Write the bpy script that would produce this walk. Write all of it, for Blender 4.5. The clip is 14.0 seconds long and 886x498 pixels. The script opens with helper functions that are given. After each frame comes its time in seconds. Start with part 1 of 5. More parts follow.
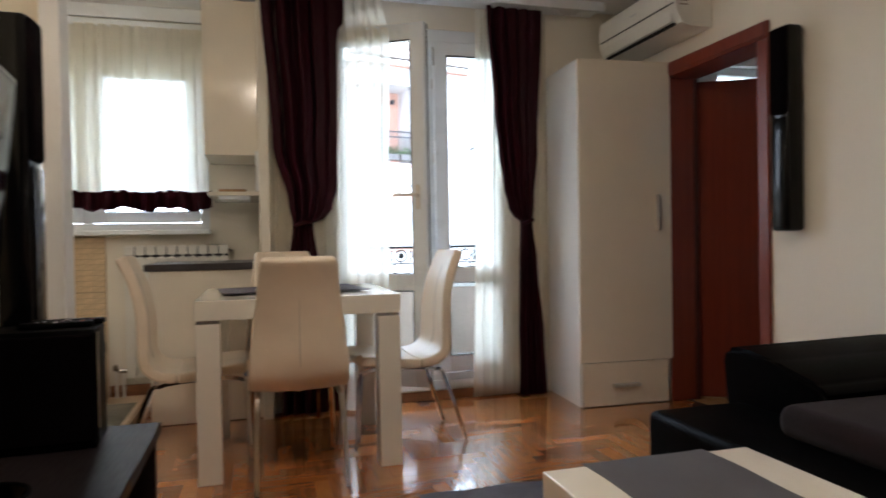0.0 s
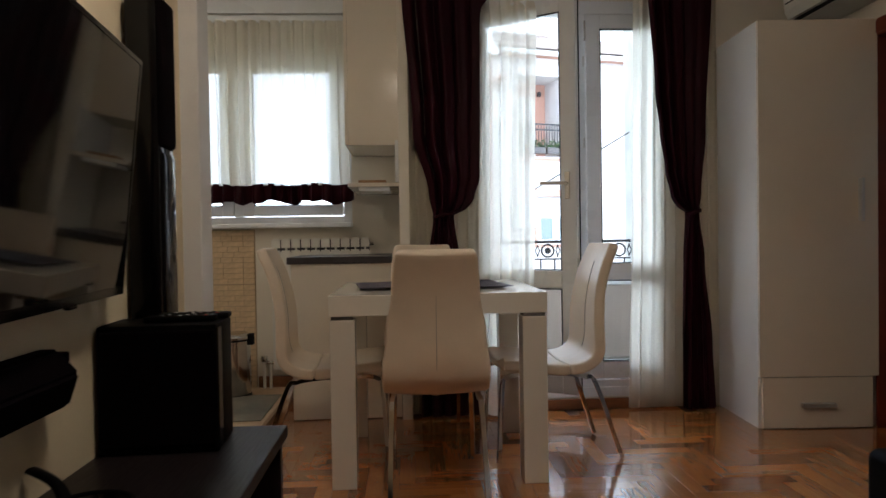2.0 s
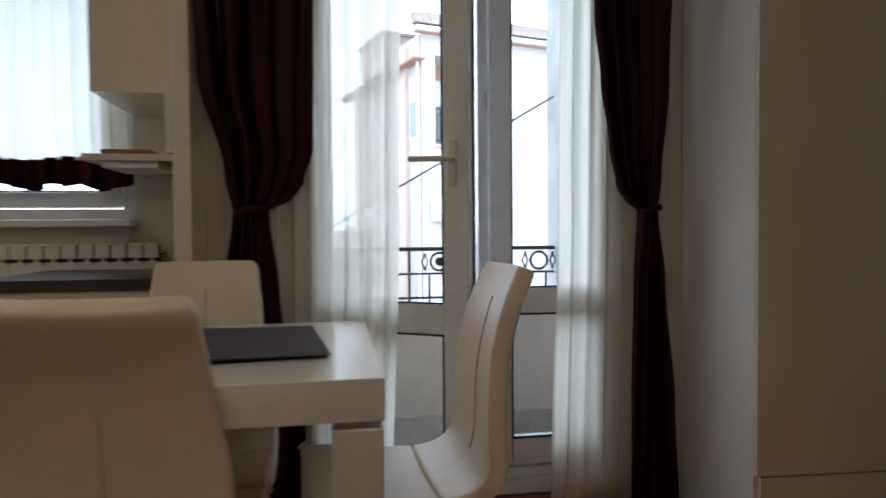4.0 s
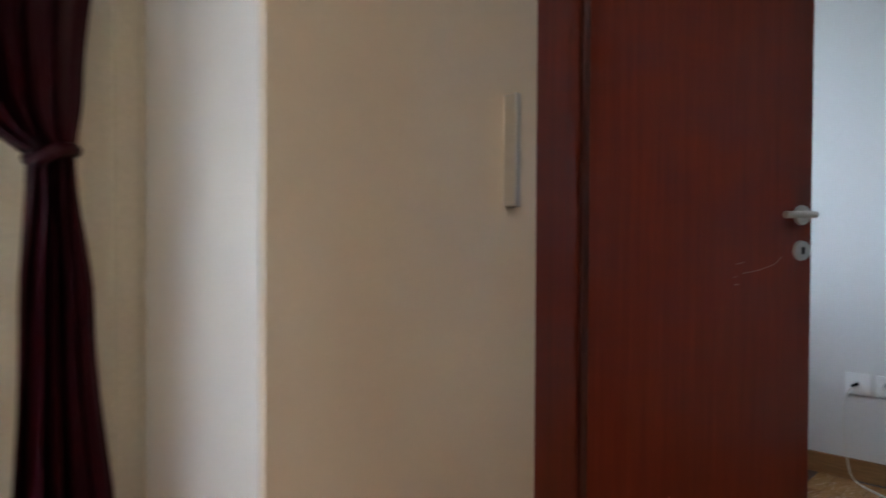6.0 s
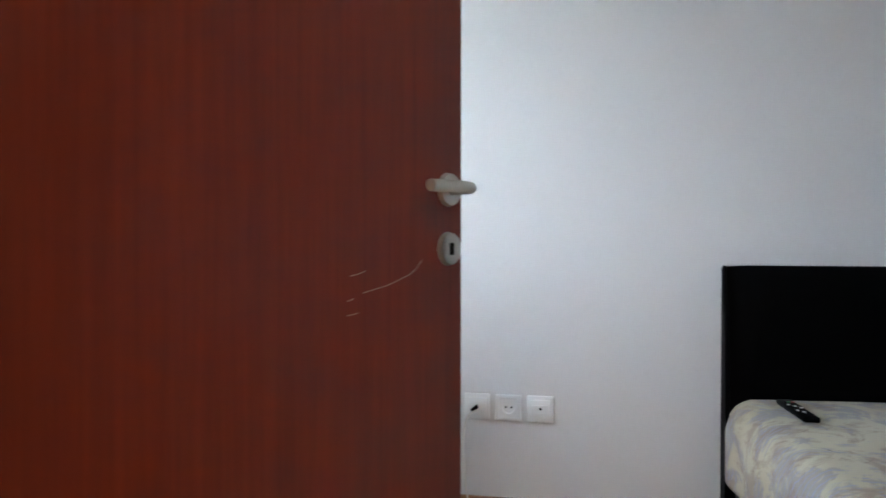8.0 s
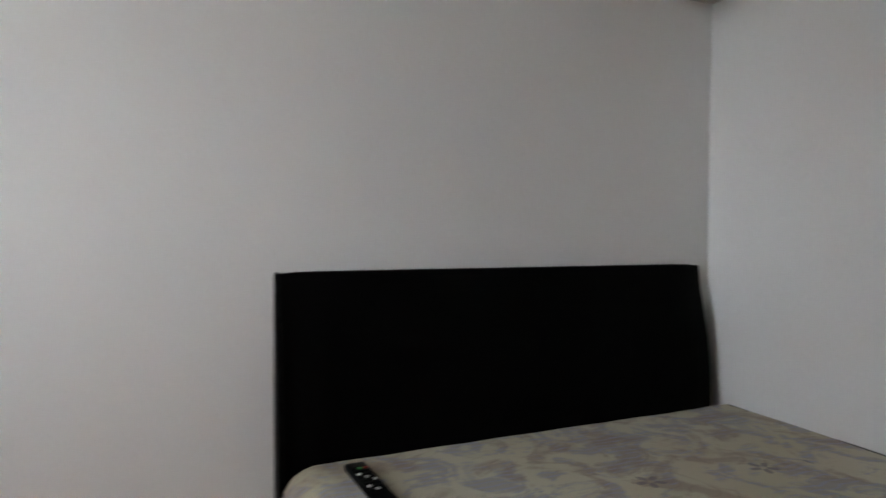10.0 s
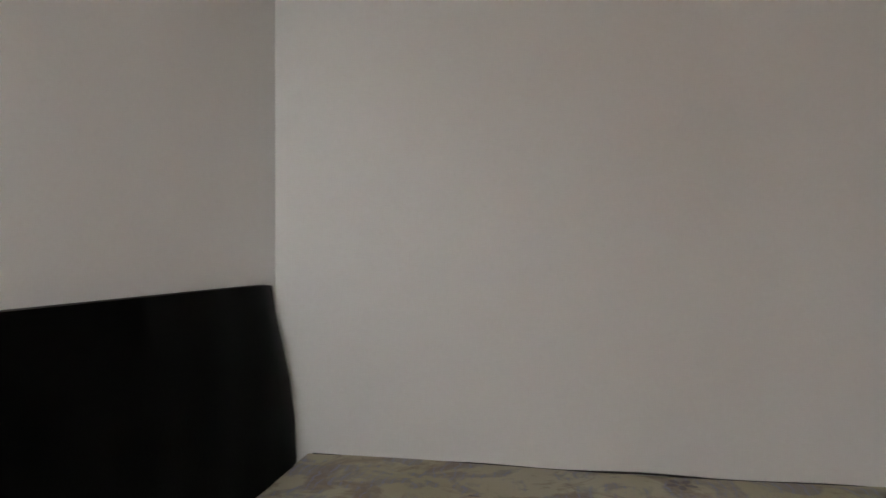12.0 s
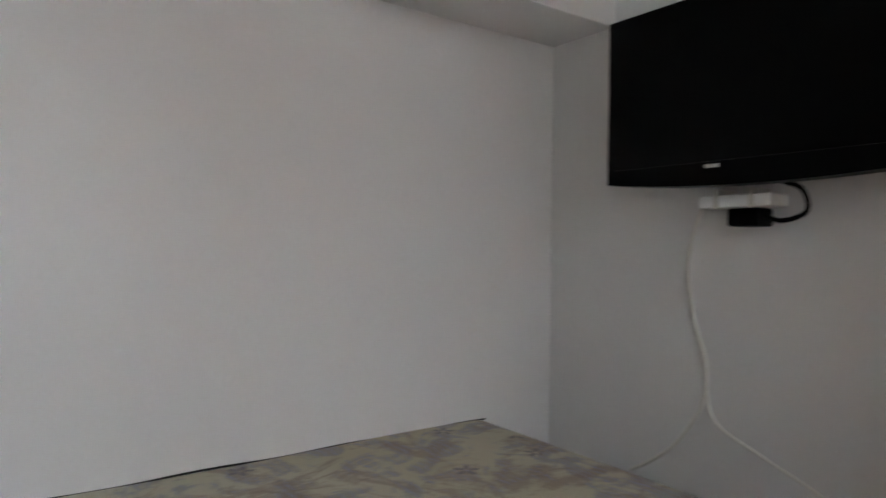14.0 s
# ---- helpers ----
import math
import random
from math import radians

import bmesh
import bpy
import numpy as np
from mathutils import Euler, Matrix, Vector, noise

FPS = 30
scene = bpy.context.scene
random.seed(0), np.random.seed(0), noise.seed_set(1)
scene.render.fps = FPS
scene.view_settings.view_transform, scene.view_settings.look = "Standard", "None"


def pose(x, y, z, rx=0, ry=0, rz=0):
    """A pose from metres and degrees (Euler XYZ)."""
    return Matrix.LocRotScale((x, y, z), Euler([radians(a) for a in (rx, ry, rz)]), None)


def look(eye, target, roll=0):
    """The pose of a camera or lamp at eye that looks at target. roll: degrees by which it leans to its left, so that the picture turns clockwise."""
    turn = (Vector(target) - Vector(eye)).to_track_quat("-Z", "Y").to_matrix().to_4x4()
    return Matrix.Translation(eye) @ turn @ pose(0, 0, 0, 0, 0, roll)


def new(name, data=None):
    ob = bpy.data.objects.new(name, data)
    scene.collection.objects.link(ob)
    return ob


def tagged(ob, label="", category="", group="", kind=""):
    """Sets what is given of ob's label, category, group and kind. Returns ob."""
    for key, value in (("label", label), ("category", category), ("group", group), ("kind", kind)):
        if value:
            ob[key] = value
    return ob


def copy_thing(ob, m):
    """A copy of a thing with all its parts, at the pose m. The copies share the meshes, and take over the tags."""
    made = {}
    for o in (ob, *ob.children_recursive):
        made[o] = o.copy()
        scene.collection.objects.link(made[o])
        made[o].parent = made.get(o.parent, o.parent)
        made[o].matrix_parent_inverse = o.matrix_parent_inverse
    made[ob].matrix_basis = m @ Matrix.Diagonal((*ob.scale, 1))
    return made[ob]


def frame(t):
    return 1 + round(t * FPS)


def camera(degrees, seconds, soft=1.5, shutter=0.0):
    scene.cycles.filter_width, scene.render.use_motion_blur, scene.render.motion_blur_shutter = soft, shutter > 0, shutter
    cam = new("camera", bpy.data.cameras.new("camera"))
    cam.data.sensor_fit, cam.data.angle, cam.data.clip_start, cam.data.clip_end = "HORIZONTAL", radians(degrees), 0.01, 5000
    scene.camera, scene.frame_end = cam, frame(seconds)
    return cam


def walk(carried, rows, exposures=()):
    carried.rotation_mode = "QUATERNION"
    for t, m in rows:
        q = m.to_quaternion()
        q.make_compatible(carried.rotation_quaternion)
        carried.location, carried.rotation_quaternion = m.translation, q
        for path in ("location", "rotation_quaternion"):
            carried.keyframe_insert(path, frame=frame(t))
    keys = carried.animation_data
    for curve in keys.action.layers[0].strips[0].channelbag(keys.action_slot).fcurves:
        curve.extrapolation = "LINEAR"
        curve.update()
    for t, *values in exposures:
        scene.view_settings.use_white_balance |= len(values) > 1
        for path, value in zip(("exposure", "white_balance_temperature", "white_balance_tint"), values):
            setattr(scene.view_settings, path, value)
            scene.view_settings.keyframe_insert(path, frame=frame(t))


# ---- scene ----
cam = camera(68.0, 14.0, soft=1.5, shutter=0.4)
PATH = [
    (0, (0.735, -0.195, 1.016), (1.250, 1.634, 0.989), -1.0),
    (0.5, (0.735, -0.186, 1.007), (0.985, 1.697, 0.986), -0.8),
    (1, (0.747, -0.168, 1.013), (0.898, 1.726, 0.984), -0.7),
    (1.5, (0.772, -0.129, 0.998), (0.875, 1.768, 0.976), -0.8),
    (2, (0.790, 0.091, 0.998), (0.892, 1.987, 0.967), -0.9),
    (2.2, (0.845, 0.200, 1.009), (0.930, 2.099, 0.973), -0.7),
    (4.3, (1.328, 1.671, 1.069), (1.775, 3.517, 1.002), -0.3),
    (4.5, (1.391, 1.800, 1.076), (1.966, 3.609, 1.002), -0.3),
    (5, (1.642, 2.078, 1.044), (2.525, 3.759, 0.978), -0.0),
    (5.3, (1.750, 2.212, 0.993), (2.748, 3.829, 0.971), 0.1),
    (5.5, (1.830, 2.311, 1.028), (2.932, 3.857, 0.966), 0.1),
    (6, (2.073, 2.486, 0.989), (3.431, 3.814, 0.959), 0.3),
    (6.3, (2.221, 2.586, 0.990), (3.703, 3.775, 0.962), 0.3),
    (6.6, (2.343, 2.692, 0.987), (3.929, 3.738, 0.960), 0.3),
    (7, (2.515, 2.806, 0.990), (4.244, 3.594, 0.960), 0.6),
    (7.2, (2.632, 2.850, 0.982), (4.409, 3.523, 0.949), 0.3),
    (8.2, (3.011, 2.812, 0.975), (4.940, 3.110, 0.955), 0.1),
    (8.8, (3.249, 2.688, 0.970), (5.205, 2.720, 0.950), 0.0),
    (9.3, (3.457, 2.562, 0.993), (5.347, 2.375, 0.942), -0.3),
    (9.6, (3.570, 2.557, 0.966), (5.433, 2.186, 0.940), -0.1),
    (10, (3.724, 2.542, 0.994), (5.487, 1.836, 0.933), 0.3),
    (10.5, (4.113, 2.561, 0.980), (5.566, 1.338, 0.935), 0.9),
    (11, (4.304, 2.484, 0.952), (5.539, 1.040, 0.949), 0.5),
    (11.5, (4.372, 2.467, 0.965), (5.239, 0.776, 0.970), 0.1),
    (12, (4.526, 2.542, 0.961), (4.900, 0.679, 0.975), -0.2),
    (12.5, (4.653, 2.558, 0.961), (4.633, 0.658, 0.972), -0.9),
    (13, (4.774, 2.568, 1.022), (4.287, 0.732, 0.966), 0.2),
    (13.4, (4.847, 2.562, 1.002), (4.093, 0.819, 0.965), 0.3),
    (13.8, (4.825, 2.597, 1.003), (3.852, 0.965, 0.982), 0.4),
    (14, (4.821, 2.596, 1.000), (3.700, 1.062, 0.997), 0.8),
]
EXPOSURES = [
    (0.0, 0.6, 5500, 9), (0.6, 0.25, 5550, 9), (1.5, -0.05, 5600, 10), (2.2, -0.15, 5650, 10),
    (4.3, -0.75, 5500, 9), (5.0, -1.2, 5450, 8), (5.5, -0.8, 5500, 8), (6.0, 1.1, 5450, 8),
    (6.5, 1.6, 5900, 11), (7.2, 1.95, 5700, 9), (9.5, 1.1, 6150, 10), (10.2, 1.4, 6500, 12),
    (11.0, 1.6, 6800, 13), (12.0, 1.25, 7100, 14), (13.0, 1.5, 6600, 12), (13.5, 1.3, 6500, 12), (14.0, 1.6, 6400, 12)]

walk(cam, [(t, look(eye, target, roll)) for t, eye, target, roll in PATH],
     exposures=EXPOSURES)

# ---- world and lights ----
world = bpy.data.worlds.new("world")
scene.world = world
world.use_nodes = True
wt = world.node_tree
bg = wt.nodes["Background"]
sky = wt.nodes.new("ShaderNodeTexSky")
sky.sky_type = 'NISHITA'
sky.sun_disc = False
sky.sun_elevation, sky.sun_rotation = radians(48), radians(150)
sky.dust_density, sky.air_density = 5.0, 1.2
haze = wt.nodes.new("ShaderNodeMixRGB")
haze.inputs[0].default_value = 0.8
haze.inputs[2].default_value = (42.0, 42.6, 45.5, 1)
wt.links.new(sky.outputs[0], haze.inputs[1])
wt.links.new(haze.outputs[0], bg.inputs[0])
bg.inputs[1].default_value = 0.15
sun = new("sun", bpy.data.lights.new("sun", "SUN"))
sun.data.energy, sun.data.angle, sun.data.color = 1.5, radians(20), (1, 0.96, 0.9)
sun.matrix_basis = look((0, 0, 10), (-0.45, 0.75, 9.0))


# ---- materials ----
def nodes_of(name):
    m = bpy.data.materials.new(name)
    m.use_nodes = True
    nt = m.node_tree
    return m, nt, nt.nodes["Principled BSDF"]


def node(nt, kind, **kw):
    n = nt.nodes.new(kind)
    for k, v in kw.items():
        n.inputs[k].default_value = v
    return n


def ramp(nt, fac, stops):
    r = nt.nodes.new("ShaderNodeValToRGB")
    while len(r.color_ramp.elements) < len(stops):
        r.color_ramp.elements.new(0.5)
    for e, (p, c) in zip(r.color_ramp.elements, stops):
        e.position, e.color = p, (*c, 1)
    nt.links.new(fac, r.inputs[0])
    return r.outputs[0]


def surface(name, c, rough=0.5, vary=0.12, scale=3.0, fine=60.0, bump=0.1, metal=0.0, stretch=(1, 1, 1), coat=0.0, sheen=0.0, spec=0.5):
    """A plain surface with broad stains and fine grain in its colour, gloss and relief."""
    m, nt, b = nodes_of(name)
    tc = nt.nodes.new("ShaderNodeTexCoord")
    mp = node(nt, "ShaderNodeMapping", Scale=stretch)
    nt.links.new(tc.outputs["Object"], mp.inputs[0])
    big = node(nt, "ShaderNodeTexNoise", Scale=scale, Detail=4.0, Roughness=0.6)
    small = node(nt, "ShaderNodeTexNoise", Scale=fine, Detail=3.0)
    for n in (big, small):
        nt.links.new(mp.outputs[0], n.inputs["Vector"])
    lo = tuple(max(0, v * (1 - vary)) for v in c)
    hi = tuple(min(1, v * (1 + vary)) for v in c)
    c1 = ramp(nt, big.outputs[0], [(0.3, lo), (0.7, hi)])
    c2 = ramp(nt, small.outputs[0], [(0.3, (1 - vary * 0.7,) * 3), (0.7, (1, 1, 1))])
    mx = nt.nodes.new("ShaderNodeMixRGB")
    mx.blend_type = 'MULTIPLY'
    mx.inputs[0].default_value = 1
    nt.links.new(c1, mx.inputs[1])
    nt.links.new(c2, mx.inputs[2])
    nt.links.new(mx.outputs[0], b.inputs["Base Color"])
    mr = node(nt, "ShaderNodeMapRange")
    mr.inputs["To Min"].default_value, mr.inputs["To Max"].default_value = max(0.02, rough * 0.85), min(1, rough * 1.15)
    nt.links.new(big.outputs[0], mr.inputs["Value"])
    nt.links.new(mr.outputs[0], b.inputs["Roughness"])
    b.inputs["Metallic"].default_value = metal
    b.inputs["Coat Weight"].default_value = coat
    b.inputs["Coat Roughness"].default_value = 0.08
    b.inputs["Sheen Weight"].default_value = sheen
    b.inputs["Specular IOR Level"].default_value = spec
    if bump:
        bp = node(nt, "ShaderNodeBump", Strength=bump, Distance=0.004)
        nt.links.new(small.outputs[0], bp.inputs["Height"])
        nt.links.new(bp.outputs[0], b.inputs["Normal"])
    return m


def wood(name, dark, light, rough=0.3, axis=(14, 14, 1.2), coat=0.3, per="", spread=0.5, spec=0.5):
    """Grain drawn out along one axis; per: each piece shifted in tone by its own random number."""
    m, nt, b = nodes_of(name)
    tc = nt.nodes.new("ShaderNodeTexCoord")
    mp = node(nt, "ShaderNodeMapping", Scale=axis)
    nt.links.new(tc.outputs["Object"], mp.inputs[0])
    n1 = node(nt, "ShaderNodeTexNoise", Scale=1.6, Detail=6.0, Roughness=0.62, Distortion=0.6)
    n2 = node(nt, "ShaderNodeTexNoise", Scale=9.0, Detail=3.0)
    for n in (n1, n2):
        nt.links.new(mp.outputs[0], n.inputs["Vector"])
    if per:
        rnd = nt.nodes.new("ShaderNodeObjectInfo" if per == "object" else "ShaderNodeNewGeometry")
        r_out = rnd.outputs["Random" if per == "object" else "Random Per Island"]
        mul = nt.nodes.new("ShaderNodeMath")
        mul.operation = 'MULTIPLY'
        mul.inputs[1].default_value = 37.0
        nt.links.new(r_out, mul.inputs[0])
        cmb = nt.nodes.new("ShaderNodeCombineXYZ")
        for i in range(3):
            nt.links.new(mul.outputs[0], cmb.inputs[i])
        nt.links.new(cmb.outputs[0], mp.inputs["Location"])
        mixv = nt.nodes.new("ShaderNodeMath")
        mixv.operation = 'MULTIPLY_ADD'
        mixv.inputs[1].default_value = spread
        nt.links.new(r_out, mixv.inputs[0])
        half = nt.nodes.new("ShaderNodeMath")
        half.operation = 'MULTIPLY'
        half.inputs[1].default_value = 1 - spread
        nt.links.new(n1.outputs[0], half.inputs[0])
        nt.links.new(half.outputs[0], mixv.inputs[2])
        fac = mixv.outputs[0]
    else:
        fac = n1.outputs[0]
    mid = tuple((a + c) / 2 for a, c in zip(dark, light))
    col = ramp(nt, fac, [(0.22, dark), (0.5, mid), (0.82, light)])
    g = ramp(nt, n2.outputs[0], [(0.35, (0.78, 0.76, 0.74)), (0.6, (1, 1, 1))])
    mx = nt.nodes.new("ShaderNodeMixRGB")
    mx.blend_type = 'MULTIPLY'
    mx.inputs[0].default_value = 0.7
    nt.links.new(col, mx.inputs[1])
    nt.links.new(g, mx.inputs[2])
    nt.links.new(mx.outputs[0], b.inputs["Base Color"])
    mr = node(nt, "ShaderNodeMapRange")
    mr.inputs["To Min"].default_value, mr.inputs["To Max"].default_value = rough * 0.75, rough * 1.3
    nt.links.new(n2.outputs[0], mr.inputs["Value"])
    nt.links.new(mr.outputs[0], b.inputs["Roughness"])
    b.inputs["Coat Weight"].default_value = coat
    b.inputs["Coat Roughness"].default_value = 0.06 if coat >= 1 else 0.12
    b.inputs["Specular IOR Level"].default_value = spec
    if coat >= 1:
        b.inputs["Coat IOR"].default_value = 1.65
    bp = node(nt, "ShaderNodeBump", Strength=0.08, Distance=0.002)
    nt.links.new(n2.outputs[0], bp.inputs["Height"])
    nt.links.new(bp.outputs[0], b.inputs["Normal"])
    return m


def sheer_cloth(name, c, clear=0.4, through_light=0.72):
    """Thin woven voile: part of the light goes straight through, part is scattered."""
    m, nt, b = nodes_of(name)
    nt.nodes.remove(b)
    tc = nt.nodes.new("ShaderNodeTexCoord")
    mp = node(nt, "ShaderNodeMapping", Scale=(1, 1, 0.15))
    nt.links.new(tc.outputs["Object"], mp.inputs[0])
    n1 = node(nt, "ShaderNodeTexNoise", Scale=650.0, Detail=2.0)
    nt.links.new(mp.outputs[0], n1.inputs["Vector"])
    col = ramp(nt, n1.outputs[0], [(0.3, tuple(v * 0.93 for v in c)), (0.7, c)])
    d = nt.nodes.new("ShaderNodeBsdfDiffuse")
    t = nt.nodes.new("ShaderNodeBsdfTranslucent")
    tr = nt.nodes.new("ShaderNodeBsdfTransparent")
    nt.links.new(col, d.inputs[0])
    nt.links.new(col, t.inputs[0])
    a = nt.nodes.new("ShaderNodeMixShader")
    a.inputs[0].default_value = through_light
    nt.links.new(d.outputs[0], a.inputs[1])
    nt.links.new(t.outputs[0], a.inputs[2])
    e = nt.nodes.new("ShaderNodeMixShader")
    mr = node(nt, "ShaderNodeMapRange")
    mr.inputs["From Min"].default_value, mr.inputs["From Max"].default_value = 0.35, 0.65
    mr.inputs["To Min"].default_value, mr.inputs["To Max"].default_value = max(0, clear - 0.08), clear + 0.08
    nt.links.new(n1.outputs[0], mr.inputs["Value"])
    nt.links.new(mr.outputs[0], e.inputs[0])
    nt.links.new(a.outputs[0], e.inputs[1])
    nt.links.new(tr.outputs[0], e.inputs[2])
    nt.links.new(e.outputs[0], nt.nodes["Material Output"].inputs[0])
    return m


def glass_pane(name):
    m, nt, b = nodes_of(name)
    nt.nodes.remove(b)
    tr = nt.nodes.new("ShaderNodeBsdfTransparent")
    tr.inputs[0].default_value = (0.93, 0.96, 0.95, 1)
    gl = nt.nodes.new("ShaderNodeBsdfGlossy")
    gl.inputs["Roughness"].default_value = 0.01
    fr = node(nt, "ShaderNodeLayerWeight", Blend=0.5)
    pw = nt.nodes.new("ShaderNodeMath")
    pw.operation = 'POWER'
    pw.inputs[1].default_value = 4.0
    nt.links.new(fr.outputs["Facing"], pw.inputs[0])
    sc = nt.nodes.new("ShaderNodeMath")
    sc.operation = 'MULTIPLY_ADD'
    sc.inputs[1].default_value, sc.inputs[2].default_value = 0.5, 0.03
    nt.links.new(pw.outputs[0], sc.inputs[0])
    mx = nt.nodes.new("ShaderNodeMixShader")
    nt.links.new(sc.outputs[0], mx.inputs[0])
    nt.links.new(tr.outputs[0], mx.inputs[1])
    nt.links.new(gl.outputs[0], mx.inputs[2])
    nt.links.new(mx.outputs[0], nt.nodes["Material Output"].inputs[0])
    return m


def bed_print(name):
    """Cream cotton printed with washed lilac-grey patches, scrolls and small flowers."""
    m, nt, b = nodes_of(name)
    tc = nt.nodes.new("ShaderNodeTexCoord")

    def tex(kind, **kw):
        n = node(nt, kind, **kw)
        nt.links.new(tc.outputs["Object"], n.inputs["Vector"])
        return n

    def over(base, colour, fac):
        mx = nt.nodes.new("ShaderNodeMixRGB")
        nt.links.new(fac, mx.inputs[0])
        nt.links.new(base, mx.inputs[1])
        mx.inputs[2].default_value = (*colour, 1)
        return mx.outputs[0]

    def band(src, a, c):
        return ramp(nt, src, [(a, (0, 0, 0)), (c, (1, 1, 1))])

    def math(op, a, c=None):
        n = nt.nodes.new("ShaderNodeMath")
        n.operation = op
        for i, v in enumerate((a, c)):
            if v is None:
                continue
            if isinstance(v, (int, float)):
                n.inputs[i].default_value = v
            else:
                nt.links.new(v, n.inputs[i])
        return n.outputs[0]

    base = ramp(nt, tex("ShaderNodeTexNoise", Scale=2.2, Detail=2.0).outputs[0], [(0.35, (0.40, 0.35, 0.235)), (0.65, (0.45, 0.415, 0.31))])
    patches = tex("ShaderNodeTexNoise", Scale=8.0, Detail=5.0, Roughness=0.6, Distortion=1.2)
    col = over(base, (0.20, 0.19, 0.22), math('MULTIPLY', band(patches.outputs[0], 0.49, 0.57), 0.62))
    p2 = tex("ShaderNodeTexNoise", Scale=6.5, Detail=6.0, Roughness=0.65, Distortion=0.8)
    col = over(col, (0.21, 0.15, 0.12), math('MULTIPLY', band(p2.outputs[0], 0.50, 0.59), 0.6))
    brush = tex("ShaderNodeTexWave", Scale=14.0, Distortion=7.0, Detail=3.0)
    bfac = math('MULTIPLY', band(brush.outputs[1], 0.82, 0.95), band(patches.outputs[0], 0.46, 0.56))
    col = over(col, (0.26, 0.27, 0.35), math('MULTIPLY', bfac, 0.8))
    curl = tex("ShaderNodeTexVoronoi", Scale=5.0)
    rings = math('SINE', math('MULTIPLY', curl.outputs["Distance"], 42.0))
    cfac = math('MULTIPLY', band(rings, 0.86, 0.97), band(p2.outputs[0], 0.5, 0.56))
    col = over(col, (0.26, 0.20, 0.15), math('MULTIPLY', cfac, 0.8))
    vor = tex("ShaderNodeTexVoronoi", Scale=7.0)
    dv = nt.nodes.new("ShaderNodeVectorMath")
    dv.operation = 'SUBTRACT'
    nt.links.new(tc.outputs["Object"], dv.inputs[0])
    nt.links.new(vor.outputs["Position"], dv.inputs[1])
    sp = nt.nodes.new("ShaderNodeSeparateXYZ")
    nt.links.new(dv.outputs[0], sp.inputs[0])
    th = math('ARCTAN2', sp.outputs[0], sp.outputs[1])
    pet = math('ABSOLUTE', math('COSINE', math('MULTIPLY', th, 2.5)))
    rad = math('SQRT', math('ADD', math('MULTIPLY', sp.outputs[0], sp.outputs[0]), math('MULTIPLY', sp.outputs[1], sp.outputs[1])))
    inside = math('LESS_THAN', rad, math('MULTIPLY', pet, 0.034))
    ffac = math('MULTIPLY', math('MULTIPLY', inside, math('GREATER_THAN', rad, 0.008)), math('GREATER_THAN', vor.outputs["Color"], 0.80))
    col = over(col, (0.13, 0.11, 0.125), math('MULTIPLY', ffac, 0.75))
    nt.links.new(col, b.inputs["Base Color"])
    b.inputs["Roughness"].default_value = 0.85
    b.inputs["Sheen Weight"].default_value = 0.1
    weave = tex("ShaderNodeTexNoise", Scale=420.0, Detail=2.0)
    soft = tex("ShaderNodeTexNoise", Scale=7.0, Detail=2.0)
    bp = node(nt, "ShaderNodeBump", Strength=0.25, Distance=0.02)
    nt.links.new(math('ADD', soft.outputs[0], math('MULTIPLY', weave.outputs[0], 0.03)), bp.inputs["Height"])
    nt.links.new(bp.outputs[0], b.inputs["Normal"])
    return m


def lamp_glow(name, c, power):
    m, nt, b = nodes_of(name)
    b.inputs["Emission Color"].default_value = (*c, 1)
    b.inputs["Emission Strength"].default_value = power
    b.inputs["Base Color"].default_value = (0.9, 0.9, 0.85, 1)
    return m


PAINT = surface("cream_wall_paint", (0.80, 0.74, 0.63), 0.75, 0.03, 1.2, 140, 0.04)
PAINT_LEFT = surface("yellow_beige_wall_paint", (0.77, 0.66, 0.46), 0.7, 0.05, 1.5, 140, 0.05)
PAINT_BED = surface("white_wall_paint", (0.74, 0.73, 0.715), 0.75, 0.03, 0.9, 140, 0.04)
CEIL = surface("ceiling_paint", (0.83, 0.82, 0.79), 0.85, 0.03, 1.0, 80, 0.1)
WHITE_PVC = surface("white_plastic_profile", (0.82, 0.84, 0.85), 0.28, 0.03, 2, 50, 0.02)
LACQUER = surface("cream_lacquer", (0.80, 0.745, 0.65), 0.16, 0.02, 2, 70, 0.0, coat=0.4)
CABINET = surface("cream_laminate", (0.77, 0.69, 0.57), 0.14, 0.03, 2, 120, 0.012, coat=0.3)
CABINET_SIDE = surface("white_laminate", (0.82, 0.81, 0.79), 0.09, 0.03, 2, 120, 0.01, coat=0.6)
COUNTER = surface("dark_brown_worktop", (0.055, 0.045, 0.045), 0.35, 0.2, 5, 200, 0.05)
PALE_LEATHER = surface("cream_leatherette", (0.76, 0.63, 0.48), 0.42, 0.05, 4, 220, 0.12)
BLACK_LEATHER = surface("black_leather", (0.0012, 0.0011, 0.0013), 0.5, 0.3, 4, 160, 0.12, spec=0.03)
BROWN_CLOTH = surface("dark_brown_microfibre", (0.016, 0.008, 0.009), 0.9, 0.3, 5, 200, 0.3, sheen=0.08, spec=0.1)
BLACK_PLASTIC = surface("matt_black_plastic", (0.002, 0.002, 0.0022), 0.5, 0.3, 4, 200, 0.08, spec=0.06)
GLOSS_BLACK = surface("piano_black", (0.003, 0.003, 0.0035), 0.14, 0.2, 3, 60, 0.0, spec=0.25)
SCREEN = surface("dark_screen_glass", (0.003, 0.003, 0.0035), 0.05, 0.1, 2, 30, 0.0, spec=0.5)
